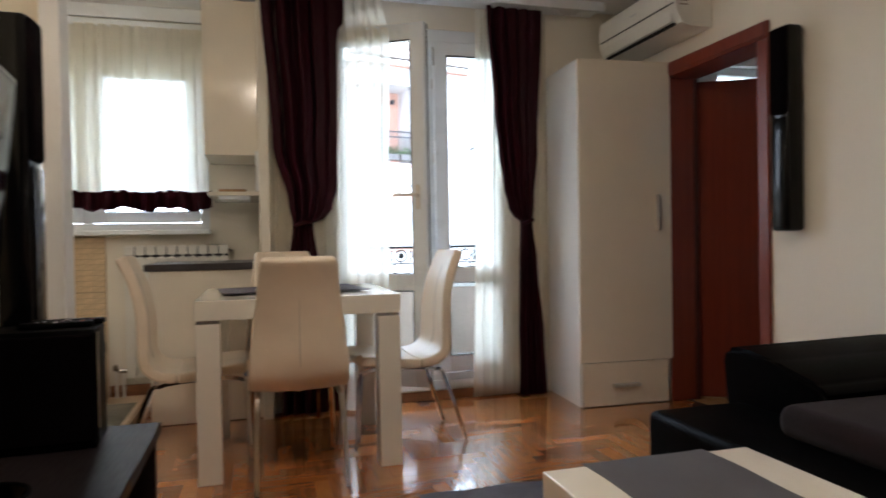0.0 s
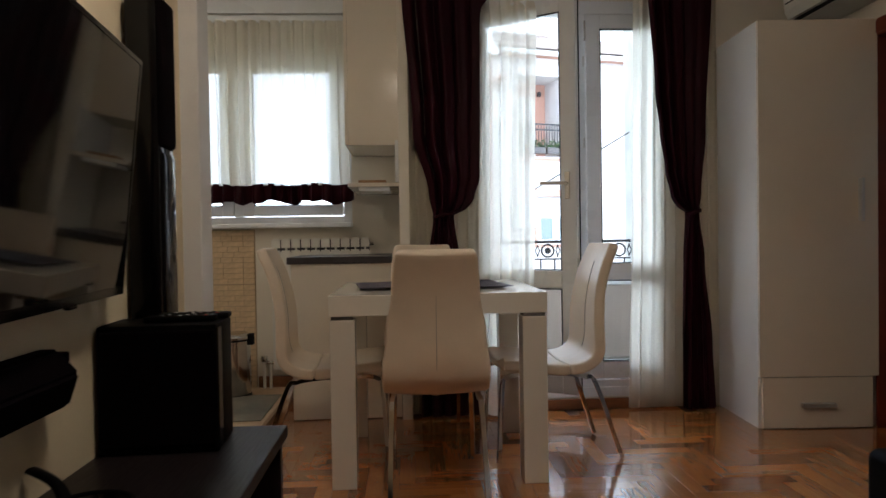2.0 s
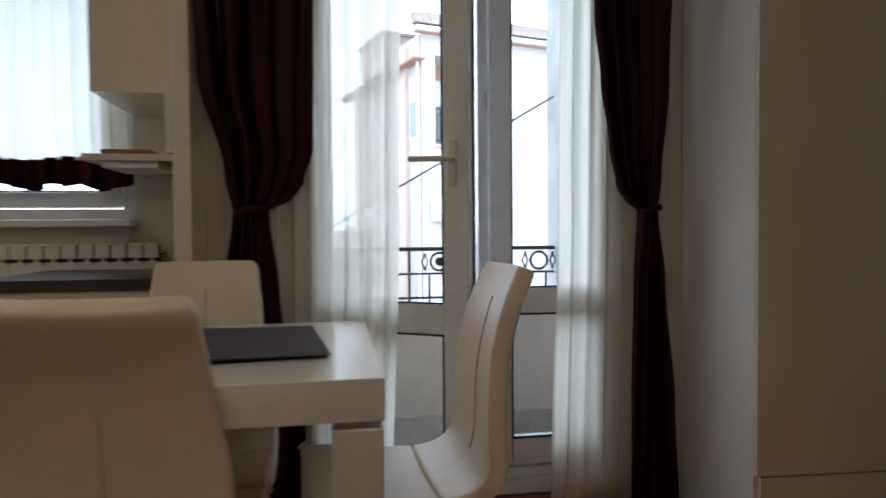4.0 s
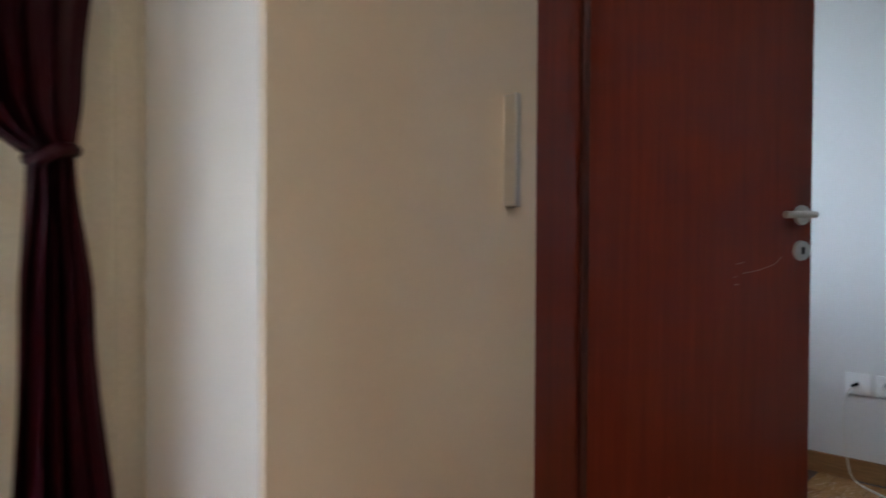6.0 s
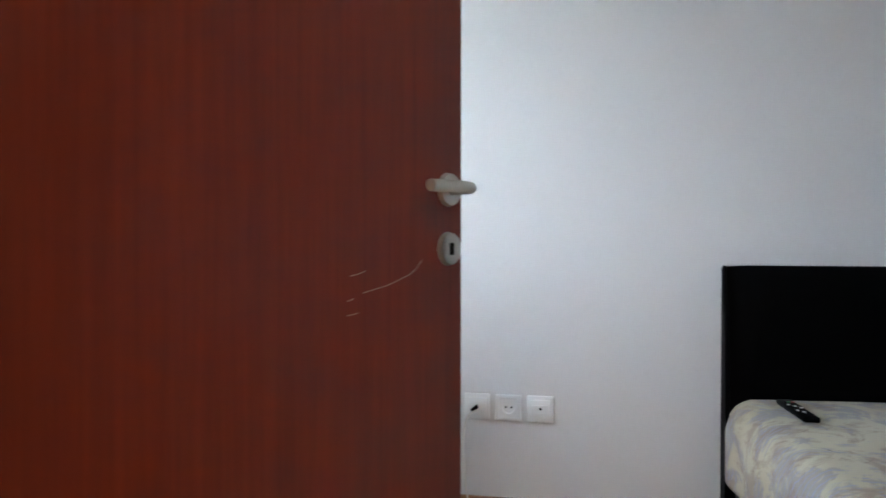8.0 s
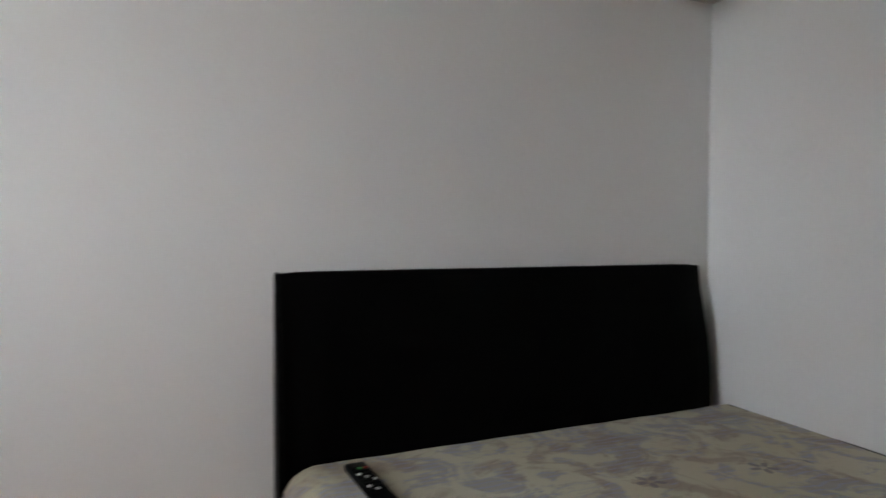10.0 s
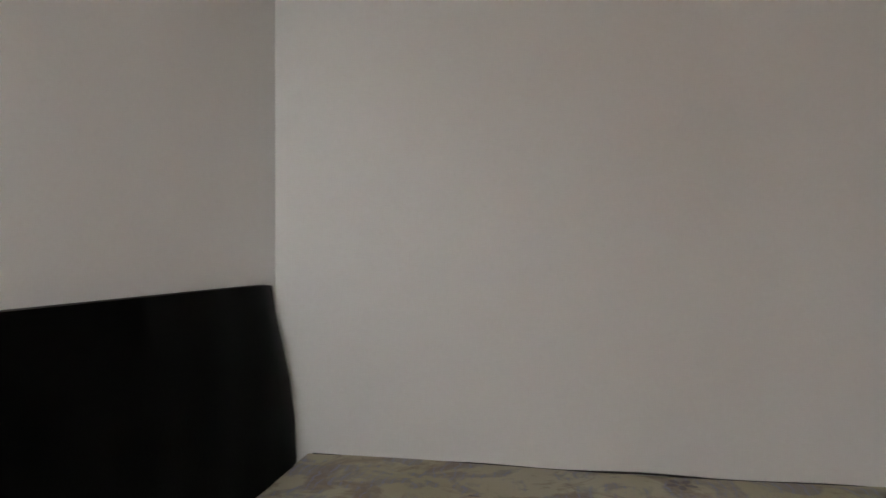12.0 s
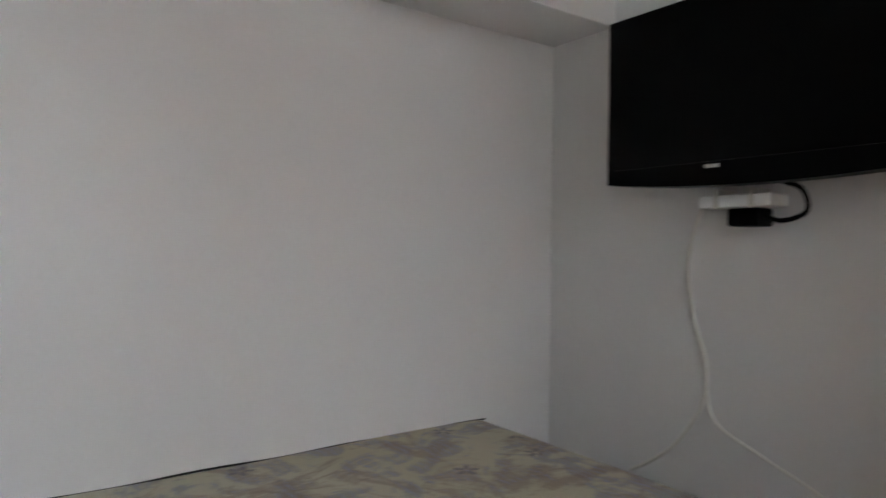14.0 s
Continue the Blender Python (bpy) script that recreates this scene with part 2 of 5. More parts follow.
SPEAKER_CLOTH = surface("speaker_cloth", (0.003, 0.0018, 0.0024), 0.9, 0.3, 6, 300, 0.25, spec=0.03)
BENCH_WOOD = wood("dark_wenge", (0.005, 0.003, 0.0035), (0.017, 0.012, 0.013), 0.42, (16, 1.2, 16), 0.0, spec=0.3)
MAHOGANY = wood("mahogany_veneer", (0.15, 0.023, 0.010), (0.22, 0.036, 0.015), 0.34, (34, 34, 0.5), 0.08, spec=0.35)
REBATE_SHADE = wood("rebate_shade", (0.05, 0.008, 0.004), (0.09, 0.014, 0.007), 0.5, (24, 24, 0.6), 0.0)
OAK_TRIM = wood("oak_trim", (0.26, 0.13, 0.05), (0.42, 0.24, 0.10), 0.35, (10, 1.0, 14), 0.3)
DARK_TRIM = wood("brown_trim", (0.20, 0.075, 0.028), (0.36, 0.16, 0.065), 0.32, (1.0, 10, 14), 0.3)
PARQUET = wood("parquet_piece", (0.25, 0.066, 0.013), (0.58, 0.24, 0.062), 0.20, (1.4, 22, 22), 1.0, per="object", spread=0.5)
PARQUET_REST = wood("parquet_rest", (0.25, 0.066, 0.013), (0.58, 0.24, 0.062), 0.20, (9, 9, 9), 1.0, per="island", spread=0.5)
PARQUET_BED = wood("bedroom_parquet", (0.30, 0.15, 0.055), (0.50, 0.30, 0.13), 0.25, (9, 9, 9), 0.4, per="island", spread=0.55)
JOINT = surface("floor_joint", (0.06, 0.025, 0.012), 0.6, 0.2)
CHROME = surface("chrome", (0.75, 0.74, 0.72), 0.08, 0.05, 5, 90, 0.0, metal=1.0)
ALU = surface("brushed_aluminium", (0.68, 0.67, 0.65), 0.42, 0.06, 5, 160, 0.03, metal=0.85)
STEEL = surface("polished_steel", (0.62, 0.6, 0.58), 0.14, 0.1, 5, 120, 0.0, metal=1.0)
SMOKED = surface("smoked_metal", (0.09, 0.085, 0.08), 0.16, 0.1, 5, 120, 0.0, metal=1.0)
IRON = surface("black_iron", (0.02, 0.022, 0.028), 0.5, 0.3, 6, 120, 0.1)
PURPLE = surface("aubergine_satin", (0.026, 0.0025, 0.0065), 0.48, 0.15, 3, 120, 0.12, stretch=(1, 1, 0.15), sheen=0.0, spec=0.10)
MAT_CLOTH = surface("purple_grey_weave", (0.085, 0.07, 0.088), 0.85, 0.2, 6, 260, 0.4)
RUNNER = surface("slate_grey_cloth", (0.085, 0.08, 0.092), 0.85, 0.12, 5, 260, 0.3)
RUG = surface("blue_grey_pile", (0.13, 0.13, 0.16), 0.95, 0.3, 5, 150, 0.9)
KITCHEN_RUG = surface("olive_grey_pile", (0.20, 0.18, 0.14), 0.95, 0.3, 5, 150, 0.9)
TILE = surface("beige_wall_tile", (0.72, 0.54, 0.33), 0.3, 0.16, 9, 40, 0.05)
FLOOR_TILE = surface("beige_floor_tile", (0.56, 0.40, 0.25), 0.35, 0.15, 4, 40, 0.05)
GROUT = surface("tile_grout", (0.52, 0.39, 0.25), 0.8, 0.1)
ENAMEL = surface("white_enamel", (0.80, 0.77, 0.70), 0.3, 0.04, 4, 60, 0.02)
SOCKET = surface("socket_plastic", (0.88, 0.88, 0.87), 0.3, 0.02, 4, 60, 0.0)
CABLE_W = surface("white_cable", (0.72, 0.70, 0.64), 0.5, 0.06)
VOILE = sheer_cloth("cream_voile", (0.96, 0.915, 0.80), 0.2, 0.85)
VOILE_THIN = sheer_cloth("thin_cream_voile", (0.96, 0.915, 0.81), 0.2, 0.85)
VOILE_KITCHEN = sheer_cloth("kitchen_voile", (0.92, 0.89, 0.80), 0.13, 0.60)
GLASS = glass_pane("window_glass")
SCREEN_MATT = surface("matt_dark_screen", (0.003, 0.003, 0.0035), 0.3, 0.1, 2, 30, 0.0, spec=0.05)
CASING_MATT = surface("dark_plastic_casing", (0.003, 0.003, 0.0035), 0.3, 0.2, 3, 60, 0.0, spec=0.06)
BEDCLOTH = bed_print("printed_bedspread")
STUCCO = surface("pink_beige_stucco", (0.62, 0.53, 0.47), 0.9, 0.12, 2.5, 45, 1.0)
STUCCO_GREY = surface("grey_roughcast", (0.58, 0.57, 0.55), 0.95, 0.2, 5, 60, 1.0)
CONCRETE = surface("grey_concrete", (0.42, 0.39, 0.35), 0.9, 0.25, 3, 40, 0.5)
HOUSE_PINK = surface("pale_pink_render", (0.62, 0.47, 0.42), 0.9, 0.06, 0.6, 12, 0.2)
HOUSE_WHITE = surface("off_white_render", (0.58, 0.545, 0.53), 0.9, 0.06, 0.6, 12, 0.2)
HOUSE_TRIM = surface("salmon_render", (0.52, 0.29, 0.22), 0.9, 0.08, 0.8, 12, 0.2)
ROOF = surface("weathered_roof_tile", (0.42, 0.35, 0.32), 0.85, 0.3, 2, 25, 0.5)
FAR_GLASS = surface("far_window_glass", (0.20, 0.25, 0.28), 0.08, 0.2, 0.6, 5, 0.0)
SHUTTER = surface("roller_shutter", (0.70, 0.71, 0.70), 0.6, 0.05)
GROUND = surface("mown_ground", (0.16, 0.17, 0.12), 0.95, 0.3, 0.08, 2, 0.3)
LEAF = surface("tree_leaf", (0.045, 0.085, 0.028), 0.55, 0.45, 3, 20, 0.0)
BARK = surface("bark", (0.10, 0.075, 0.055), 0.9, 0.3, 6, 40, 0.6)
POT = surface("plastic_trough", (0.10, 0.09, 0.09), 0.7, 0.2)
TERRA = surface("terracotta_pot", (0.42, 0.16, 0.09), 0.8, 0.15)
RED_KEY = surface("red_key", (0.4, 0.03, 0.02), 0.5)
GREEN_KEY = surface("green_key", (0.05, 0.3, 0.08), 0.5)
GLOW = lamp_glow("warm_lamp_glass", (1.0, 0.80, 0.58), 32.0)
SEAM = surface("seam_thread", (0.42, 0.35, 0.28), 0.8)
# near-black colour of solid pieces that paint the shade inside holes and slots
HOLE_SHADE = surface("hole_shade", (0.01, 0.01, 0.01), 0.9)


# ---- mesh helpers ----
# HERE puts down each group of things that follows it: its own scale, then its place, then the scale of the whole plan
PLAN = Matrix.Scale(0.95, 4)
HERE = PLAN


def here(dx=0.0, dy=0.0, dz=0.0, sx=1.0, sy=None, sz=None, turn=0.0):
    global HERE
    HERE = PLAN @ pose(dx, dy, dz, 0, 0, turn) @ Matrix.Diagonal((sx, sx if sy is None else sy, sx if sz is None else sz, 1))


def part(name, bm, material, parent=None, label="", smooth=False, m=None):
    me = bpy.data.meshes.new(name)
    bmesh.ops.recalc_face_normals(bm, faces=bm.faces)
    if smooth:
        for f in bm.faces:
            f.smooth = True
    bm.to_mesh(me)
    bm.free()
    me.materials.append(material)
    ob = new(name, me)
    if parent:
        ob.parent = parent
        if m is not None:
            ob.matrix_basis = m
    else:
        ob.matrix_basis = HERE if m is None else HERE @ m
    if label:
        ob["label"] = label
    if smooth:
        for p in me.polygons:
            p.use_smooth = True
        me.set_sharp_from_angle(angle=radians(40))
    return ob


def thing(name, label, category, group="", kind="", m=None):
    ob = new(name)
    ob.empty_display_size = 0.1
    ob.matrix_basis = HERE if m is None else HERE @ m
    return tagged(ob, label, category, group, kind)


def box(x0, x1, y0, y1, z0, z1, bevel=0.0, seg=2, bm=None):
    b = bmesh.new()
    bmesh.ops.create_cube(b, size=1)
    for v in b.verts:
        v.co = Vector(((x0 + x1) / 2 + v.co.x * (x1 - x0), (y0 + y1) / 2 + v.co.y * (y1 - y0), (z0 + z1) / 2 + v.co.z * (z1 - z0)))
    if bevel:
        bmesh.ops.bevel(b, geom=b.edges[:], offset=bevel, segments=seg, profile=0.5, affect='EDGES')
    if bm is not None:
        me = bpy.data.meshes.new("t")
        b.to_mesh(me)
        b.free()
        bm.from_mesh(me)
        bpy.data.meshes.remove(me)
        return bm
    return b


def boxes(*list_of):
    bm = bmesh.new()
    for a in list_of:
        box(*a[:6], bevel=(a[6] if len(a) > 6 else 0.0), bm=bm)
    return bm


def rod(p0, p1, r0, r1=None, n=12, bm=None):
    b = bm or bmesh.new()
    p0, p1 = Vector(p0), Vector(p1)
    r1 = r0 if r1 is None else r1
    m = Matrix.Translation((p0 + p1) / 2) @ (p1 - p0).to_track_quat("Z", "Y").to_matrix().to_4x4()
    bmesh.ops.create_cone(b, cap_ends=True, segments=n, radius1=r0, radius2=r1, depth=(p1 - p0).length, matrix=m)
    return b


def tube(points, r, n=8, bm=None, flat=1.0, closed=False):
    """A tube along a line of points, with round (or, n=4, square) section."""
    b = bm or bmesh.new()
    pts = [Vector(p) for p in points]
    rings, up = [], Vector((0, 0, 1))
    for i, p in enumerate(pts):
        if closed:
            d = pts[(i + 1) % len(pts)] - pts[i - 1]
        else:
            d = pts[min(i + 1, len(pts) - 1)] - pts[max(i - 1, 0)]
        d.normalize()
        if abs(d.dot(up)) > 0.95:
            up = Vector((0, 1, 0)) if abs(d.y) < 0.9 else Vector((1, 0, 0))
        side = d.cross(up).normalized()
        up = side.cross(d).normalized()
        off = math.pi / n if n == 4 else 0
        rings.append([b.verts.new(p + side * (r * math.cos(off + 2 * math.pi * k / n)) + up * (r * flat * math.sin(off + 2 * math.pi * k / n))) for k in range(n)])
    pairs = list(zip(rings, rings[1:])) + ([(rings[-1], rings[0])] if closed else [])
    for a, c in pairs:
        for k in range(n):
            b.faces.new((a[k], a[(k + 1) % n], c[(k + 1) % n], c[k]))
    if not closed:
        b.faces.new(rings[0])
        b.faces.new(rings[-1])
    return b


def curve_points(ctrl, n=24):
    """Smooth points through the given ones."""
    c = [Vector(p) for p in ctrl]
    c = [c[0] * 2 - c[1]] + c + [c[-1] * 2 - c[-2]]
    out = []
    segs = len(c) - 3
    for i in range(segs):
        k = max(2, n // segs)
        for j in range(k):
            t = j / k
            p0, p1, p2, p3 = c[i:i + 4]
            out.append(0.5 * ((2 * p1) + (p2 - p0) * t + (2 * p0 - 5 * p1 + 4 * p2 - p3) * t * t + (3 * p1 - p0 - 3 * p2 + p3) * t ** 3))
    out.append(c[-2])
    return out


def sheet(fn, nu, nv, thick=0.0):
    """A surface from fn(u, v), with thickness where asked."""
    b = bmesh.new()
    g = [[b.verts.new(fn(i / nu, j / nv)) for i in range(nu + 1)] for j in range(nv + 1)]
    for j in range(nv):
        for i in range(nu):
            b.faces.new((g[j][i], g[j][i + 1], g[j + 1][i + 1], g[j + 1][i]))
    if thick:
        bmesh.ops.recalc_face_normals(b, faces=b.faces)
        bmesh.ops.solidify(b, geom=b.faces[:], thickness=thick)
    return b


def lathe(profile, n=32, centre=(0, 0, 0)):
    b = bmesh.new()
    cx, cy, cz = centre
    rings = [[b.verts.new((cx + r * math.cos(2 * math.pi * k / n), cy + r * math.sin(2 * math.pi * k / n), cz + z)) for k in range(n)] for r, z in profile]
    for a, c in zip(rings, rings[1:]):
        for k in range(n):
            b.faces.new((a[k], a[(k + 1) % n], c[(k + 1) % n], c[k]))
    return b


def structure(name, bm, material, label=""):
    return tagged(part(name, bm, material, None, label), kind="structure", category=name.split("_")[0])


def mix(a, c, t):
    return a + (c - a) * t


def along(z, keys):
    """Value at z between (z, value) keys, eased."""
    keys = sorted(keys)
    if z <= keys[0][0]:
        return keys[0][1]
    for (z0, v0), (z1, v1) in zip(keys, keys[1:]):
        if z <= z1:
            t = (z - z0) / (z1 - z0)
            return mix(v0, v1, t * t * (3 - 2 * t))
    return keys[-1][1]


# ---- structure ----
here()
CZ = 2.665
floor = structure("floor", boxes((-1.5, 0.79, 2.5, 4.66, -0.2, -0.004), (0.79, 3.44, 2.5, 4.05, -0.2, -0.004), (-0.12, 3.44, -2.8, 2.5, -0.2, -0.004)), JOINT, "glossy reddish-brown herringbone parquet floor")
floor_bed = structure("floor_bedroom", boxes((3.44, 5.62, 1.05, 4.1, -0.2, -0.004)), JOINT, "light oak herringbone parquet floor")
kfloor = structure("floor_kitchen", boxes((-1.5, 0.03, 2.75, 4.65, -0.003, 0.044)), GROUT, "raised beige tiled kitchen floor")
structure("trim_kitchen_edge", boxes((0.0305, 0.05, 2.75, 4.64, -0.003, 0.053, 0.003)), OAK_TRIM, "varnished oak edging of the raised kitchen floor")
structure("ceiling", boxes((-1.62, 0.79, 2.6, 4.95, CZ, 2.8), (0.79, 3.44, 2.6, 4.34, CZ, 2.8), (-0.12, 3.44, -2.8, 2.6, CZ, 2.8)), CEIL, "plain white painted ceiling")
structure("ceiling_bedroom", boxes((3.44, 5.62, 1.05, 4.33, CZ, 2.8)), CEIL, "plain white painted ceiling")
structure("wall_west", boxes((-0.12, -0.005, -2.8, 2.595, -0.1, CZ)), PAINT_LEFT, "yellow-beige painted wall behind the television")
structure("wall_pier", boxes((-0.12, 0.064, 2.595, 2.73, -0.1, CZ, 0.004)), PAINT_BED, "narrow white painted pier at the wall's end")
structure("wall_kitchen_west", boxes((-1.62, -1.5, 2.6, 4.95, -0.1, CZ)), PAINT, "cream painted kitchen wall")
structure("wall_kitchen_south", boxes((-1.62, -0.12, 2.6, 2.73, -0.1, CZ)), PAINT, "cream painted kitchen wall")
structure("wall_south", boxes((-0.12, 3.53, -2.92, -2.8, -0.1, CZ)), PAINT, "cream painted wall")
structure("wall_kitchen_north", boxes((-1.62, 0.79, 4.65, 4.95, -0.2, 1.17), (-1.62, 0.79, 4.65, 4.95, 2.345, 2.8), (-1.62, -1.345, 4.65, 4.95, 1.17, 2.345), (0.455, 0.79, 4.65, 4.95, 1.17, 2.345)), PAINT, "cream painted wall round the kitchen window")
structure("wall_partition", boxes((0.788, 0.848, 3.90, 4.95, -0.1, CZ, 0.003)), PAINT, "thin cream partition beside the kitchen")
structure("wall_north", boxes((0.848, 1.184, 4.03, 4.33, -0.2, CZ), (2.464, 3.348, 4.03, 4.33, -0.2, CZ), (1.184, 2.464, 4.03, 4.33, 2.471, CZ), (1.184, 2.464, 4.03, 4.33, -0.2, 0.116)), PAINT, "cream painted wall round the balcony door")
structure("wall_bedroom_west", boxes((3.44, 3.49, 1.05, 2.685, -0.1, CZ), (3.44, 3.49, 3.49, 4.33, -0.1, CZ), (3.44, 3.49, 2.685, 3.49, 2.1, CZ)), PAINT_BED, "white painted bedroom wall with the doorway")
structure("wall_east", boxes((3.348, 3.44, -2.8, 2.685, -0.1, CZ), (3.348, 3.44, 3.49, 4.33, -0.1, CZ), (3.348, 3.44, 2.685, 3.49, 2.1, CZ)), PAINT, "cream painted wall with the bedroom doorway")
structure("wall_bedroom_east", boxes((5.485, 5.62, 1.05, 4.33, -0.1, CZ)), PAINT_BED, "white painted bedroom wall behind the headboard")
structure("wall_bedroom_south", boxes((3.49, 5.485, 1.05, 1.175, -0.1, CZ)), PAINT_BED, "white painted bedroom wall along the bed")
structure("wall_bedroom_north", boxes((3.49, 4.15, 4.03, 4.33, -0.2, CZ), (5.05, 5.485, 4.03, 4.33, -0.2, CZ), (4.15, 5.05, 4.03, 4.33, 2.36, CZ), (4.15, 5.05, 4.03, 4.33, -0.2, 0.95)), PAINT_BED, "white painted bedroom wall with a window")

structure("baseboard_bedroom", boxes((5.468, 5.485, 2.52, 4.03, 0.0, 0.09, 0.003)), OAK_TRIM, "varnished oak baseboard")
structure("baseboard_north", boxes((0.848, 2.70, 4.012, 4.03, 0.0, 0.062, 0.003)), DARK_TRIM, "brown varnished wooden baseboard")
structure("baseboard_kitchen", boxes((-0.2, 0.12, 4.632, 4.65, 0.044, 0.125, 0.003)), DARK_TRIM, "brown varnished wooden baseboard")
structure("trim_pelmet", boxes((0.86, 3.08, 3.81, 3.84, 2.602, CZ, 0.004), (0.86, 3.08, 3.84, 4.03, 2.63, 2.65)), WHITE_PVC, "white curtain pelmet under the ceiling")
structure("trim_pelmet_kitchen", boxes((-1.5, 0.788, 4.59, 4.615, 2.518, 2.57, 0.004), (-1.5, 0.788, 4.575, 4.605, 2.576, CZ, 0.004), (-1.5, 0.788, 4.615, 4.65, 2.545, 2.565)), WHITE_PVC, "white two-step curtain rail board")

# bedroom doorway: lining, casing and open leaf
door2 = thing("door_2", "open mahogany-veneered door with steel lever handle", "door", kind="structure")
part("jamb", boxes((3.335, 3.545, 3.474, 3.489, 0, 2.1, 0.003)), MAHOGANY, door2)
part("jamb", boxes((3.335, 3.545, 2.686, 2.701, 0, 2.1, 0.003)), MAHOGANY, door2)
part("head", boxes((3.335, 3.545, 2.701, 3.474, 2.085, 2.099, 0.003)), MAHOGANY, door2)
# darker wood on the stop paints the shade between jamb and leaf
part("stop", boxes((3.5455, 3.556, 3.478, 3.50, 0, 2.09, 0.002), (3.515, 3.5445, 3.462, 3.4735, 0, 2.08, 0.002)), REBATE_SHADE, door2, "stop coloured dark for the shade in the hinge gap")
part("casing", boxes((3.325, 3.346, 2.615, 2.69, 0, 2.085, 0.006)), MAHOGANY, door2)
part("casing", boxes((3.325, 3.346, 2.615, 3.459, 2.0855, 2.178, 0.006), (3.318, 3.326, 2.63, 3.455, 2.10, 2.163, 0.003)), MAHOGANY, door2)
part("casing", boxes((3.491, 3.511, 2.60, 2.684, 0, 2.17, 0.006)), MAHOGANY, door2)
LEAF_AT = pose(3.556, 3.503, 0.006, 0, 0, -27.6)
leaf = part("leaf", boxes((0, 0.735, 0, 0.04, 0, 2.068, 0.003)), MAHOGANY, door2, m=LEAF_AT)


def rosette(z, hole):
    b = rod((0.697, -0.008, z), (0.697, 0.0, z), 0.026, 0.028, 28)
    return b


part("rosette", rosette(1.105, False), ALU, leaf, "brushed round handle plate", True)
part("escutcheon", rosette(1.007, True), ALU, leaf, "brushed round keyhole plate", True)
part("keyhole", boxes((0.692, 0.702, -0.0095, -0.0075, 0.997, 1.017)), HOLE_SHADE, leaf)
part("door_handle", tube(curve_points([(0.697, -0.006, 1.105), (0.697, -0.035, 1.105), (0.690, -0.052, 1.105), (0.665, -0.056, 1.105), (0.585, -0.056, 1.103)], 24), 0.0095, 12), ALU, leaf, "brushed steel lever handle", True)
scr = bmesh.new()
for x, z, dx, dz in ((0.50, 0.946, 0.10, 0.022), (0.60, 0.968, 0.03, 0.022), (0.475, 0.971, 0.03, 0.006), (0.47, 0.916, 0.02, 0.002), (0.47, 0.936, 0.012, 0.003)):
    tube([(x, -0.0003, z), (x + dx / 2, -0.0003, z + dz * 0.35), (x + dx, -0.0003, z + dz)], 0.0007, 5, bm=scr)
part("scratch", scr, SEAM, leaf, "pale scratches in the veneer")
part("hinge", rod((-0.004, -0.006, 0.22), (-0.004, -0.006, 0.30), 0.007), ALU, leaf)
part("hinge", rod((-0.004, -0.006, 1.75), (-0.004, -0.006, 1.83), 0.007), ALU, leaf)

here(0.034, 0, 0.006)
# balcony door: frame, fixed leaf, leaf swung into the room
door1 = thing("door_1", "white plastic balcony door with one leaf swung into the room", "balcony door", kind="structure")
DY0, DY1 = 4.035, 4.10
part("door_frame", boxes((1.15, 1.232, DY0, DY1, 0.11, 2.465, 0.004), (2.37, 2.43, DY0, DY1, 0.11, 2.465, 0.004), (1.232, 2.37, DY0, DY1, 2.385, 2.465, 0.004), (1.232, 2.37, DY0, DY1, 0.11, 0.165, 0.004), (1.845, 1.90, DY0, DY1, 0.165, 2.385, 0.004)), WHITE_PVC, door1)
part("threshold", boxes((1.12, 2.45, 4.018, 4.034, 0.064, 0.125, 0.004)), WHITE_PVC, door1)
fixed = part("fixed_leaf", boxes((1.885, 1.975, 4.020, 4.085, 0.175, 2.38, 0.005), (2.30, 2.375, 4.020, 4.085, 0.175, 2.38, 0.005), (1.975, 2.30, 4.022, 4.083, 2.295, 2.38, 0.005), (1.975, 2.30, 4.022, 4.083, 0.776, 0.875, 0.005), (1.975, 2.30, 4.022, 4.083, 0.175, 0.281, 0.005)), WHITE_PVC, door1)
part("pane", boxes((1.977, 2.298, 4.050, 4.062, 0.876, 2.294)), GLASS, fixed)
part("pane", boxes((1.977, 2.298, 4.050, 4.062, 0.282, 0.775)), GLASS, fixed)
gk = bmesh.new()
for z0, z1 in ((0.876, 2.294), (0.282, 0.775)):
    for a in ((1.9755, 1.980, 4.021, 4.03, z0, z1), (2.295, 2.2995, 4.021, 4.03, z0, z1), (1.98, 2.295, 4.021, 4.03, z1 - 0.006, z1), (1.98, 2.295, 4.021, 4.03, z0, z0 + 0.006)):
        box(*a, bm=gk)
part("gasket", gk, BLACK_PLASTIC, fixed, "thin black rubber seal")
for z in (0.55, 1.607, 2.1):
    part("strike_plate", boxes((1.868, 1.880, 4.026, 4.034, z - 0.03, z + 0.03, 0.002)), ALU, door1)
for z in (0.30, 2.28):
    part("hinge", boxes((1.875, 1.886, 4.008, 4.022, z - 0.06, z + 0.06, 0.003)), STEEL, door1)
OPEN_AT = pose(1.216, 4.04, 0.0, 0, 0, -31.8)
opened = part("open_leaf", boxes((0, 0.09, -0.065, 0, 0.165, 2.385, 0.005), (0.55, 0.64, -0.065, 0, 0.165, 2.385, 0.005), (0.09, 0.55, -0.063, -0.002, 2.285, 2.385, 0.005), (0.09, 0.55, -0.063, -0.002, 0.755, 0.855, 0.005), (0.09, 0.55, -0.063, -0.002, 0.165, 0.275, 0.005)), WHITE_PVC, door1, m=OPEN_AT)
part("pane", boxes((0.092, 0.548, -0.038, -0.026, 0.857, 2.283)), GLASS, opened)
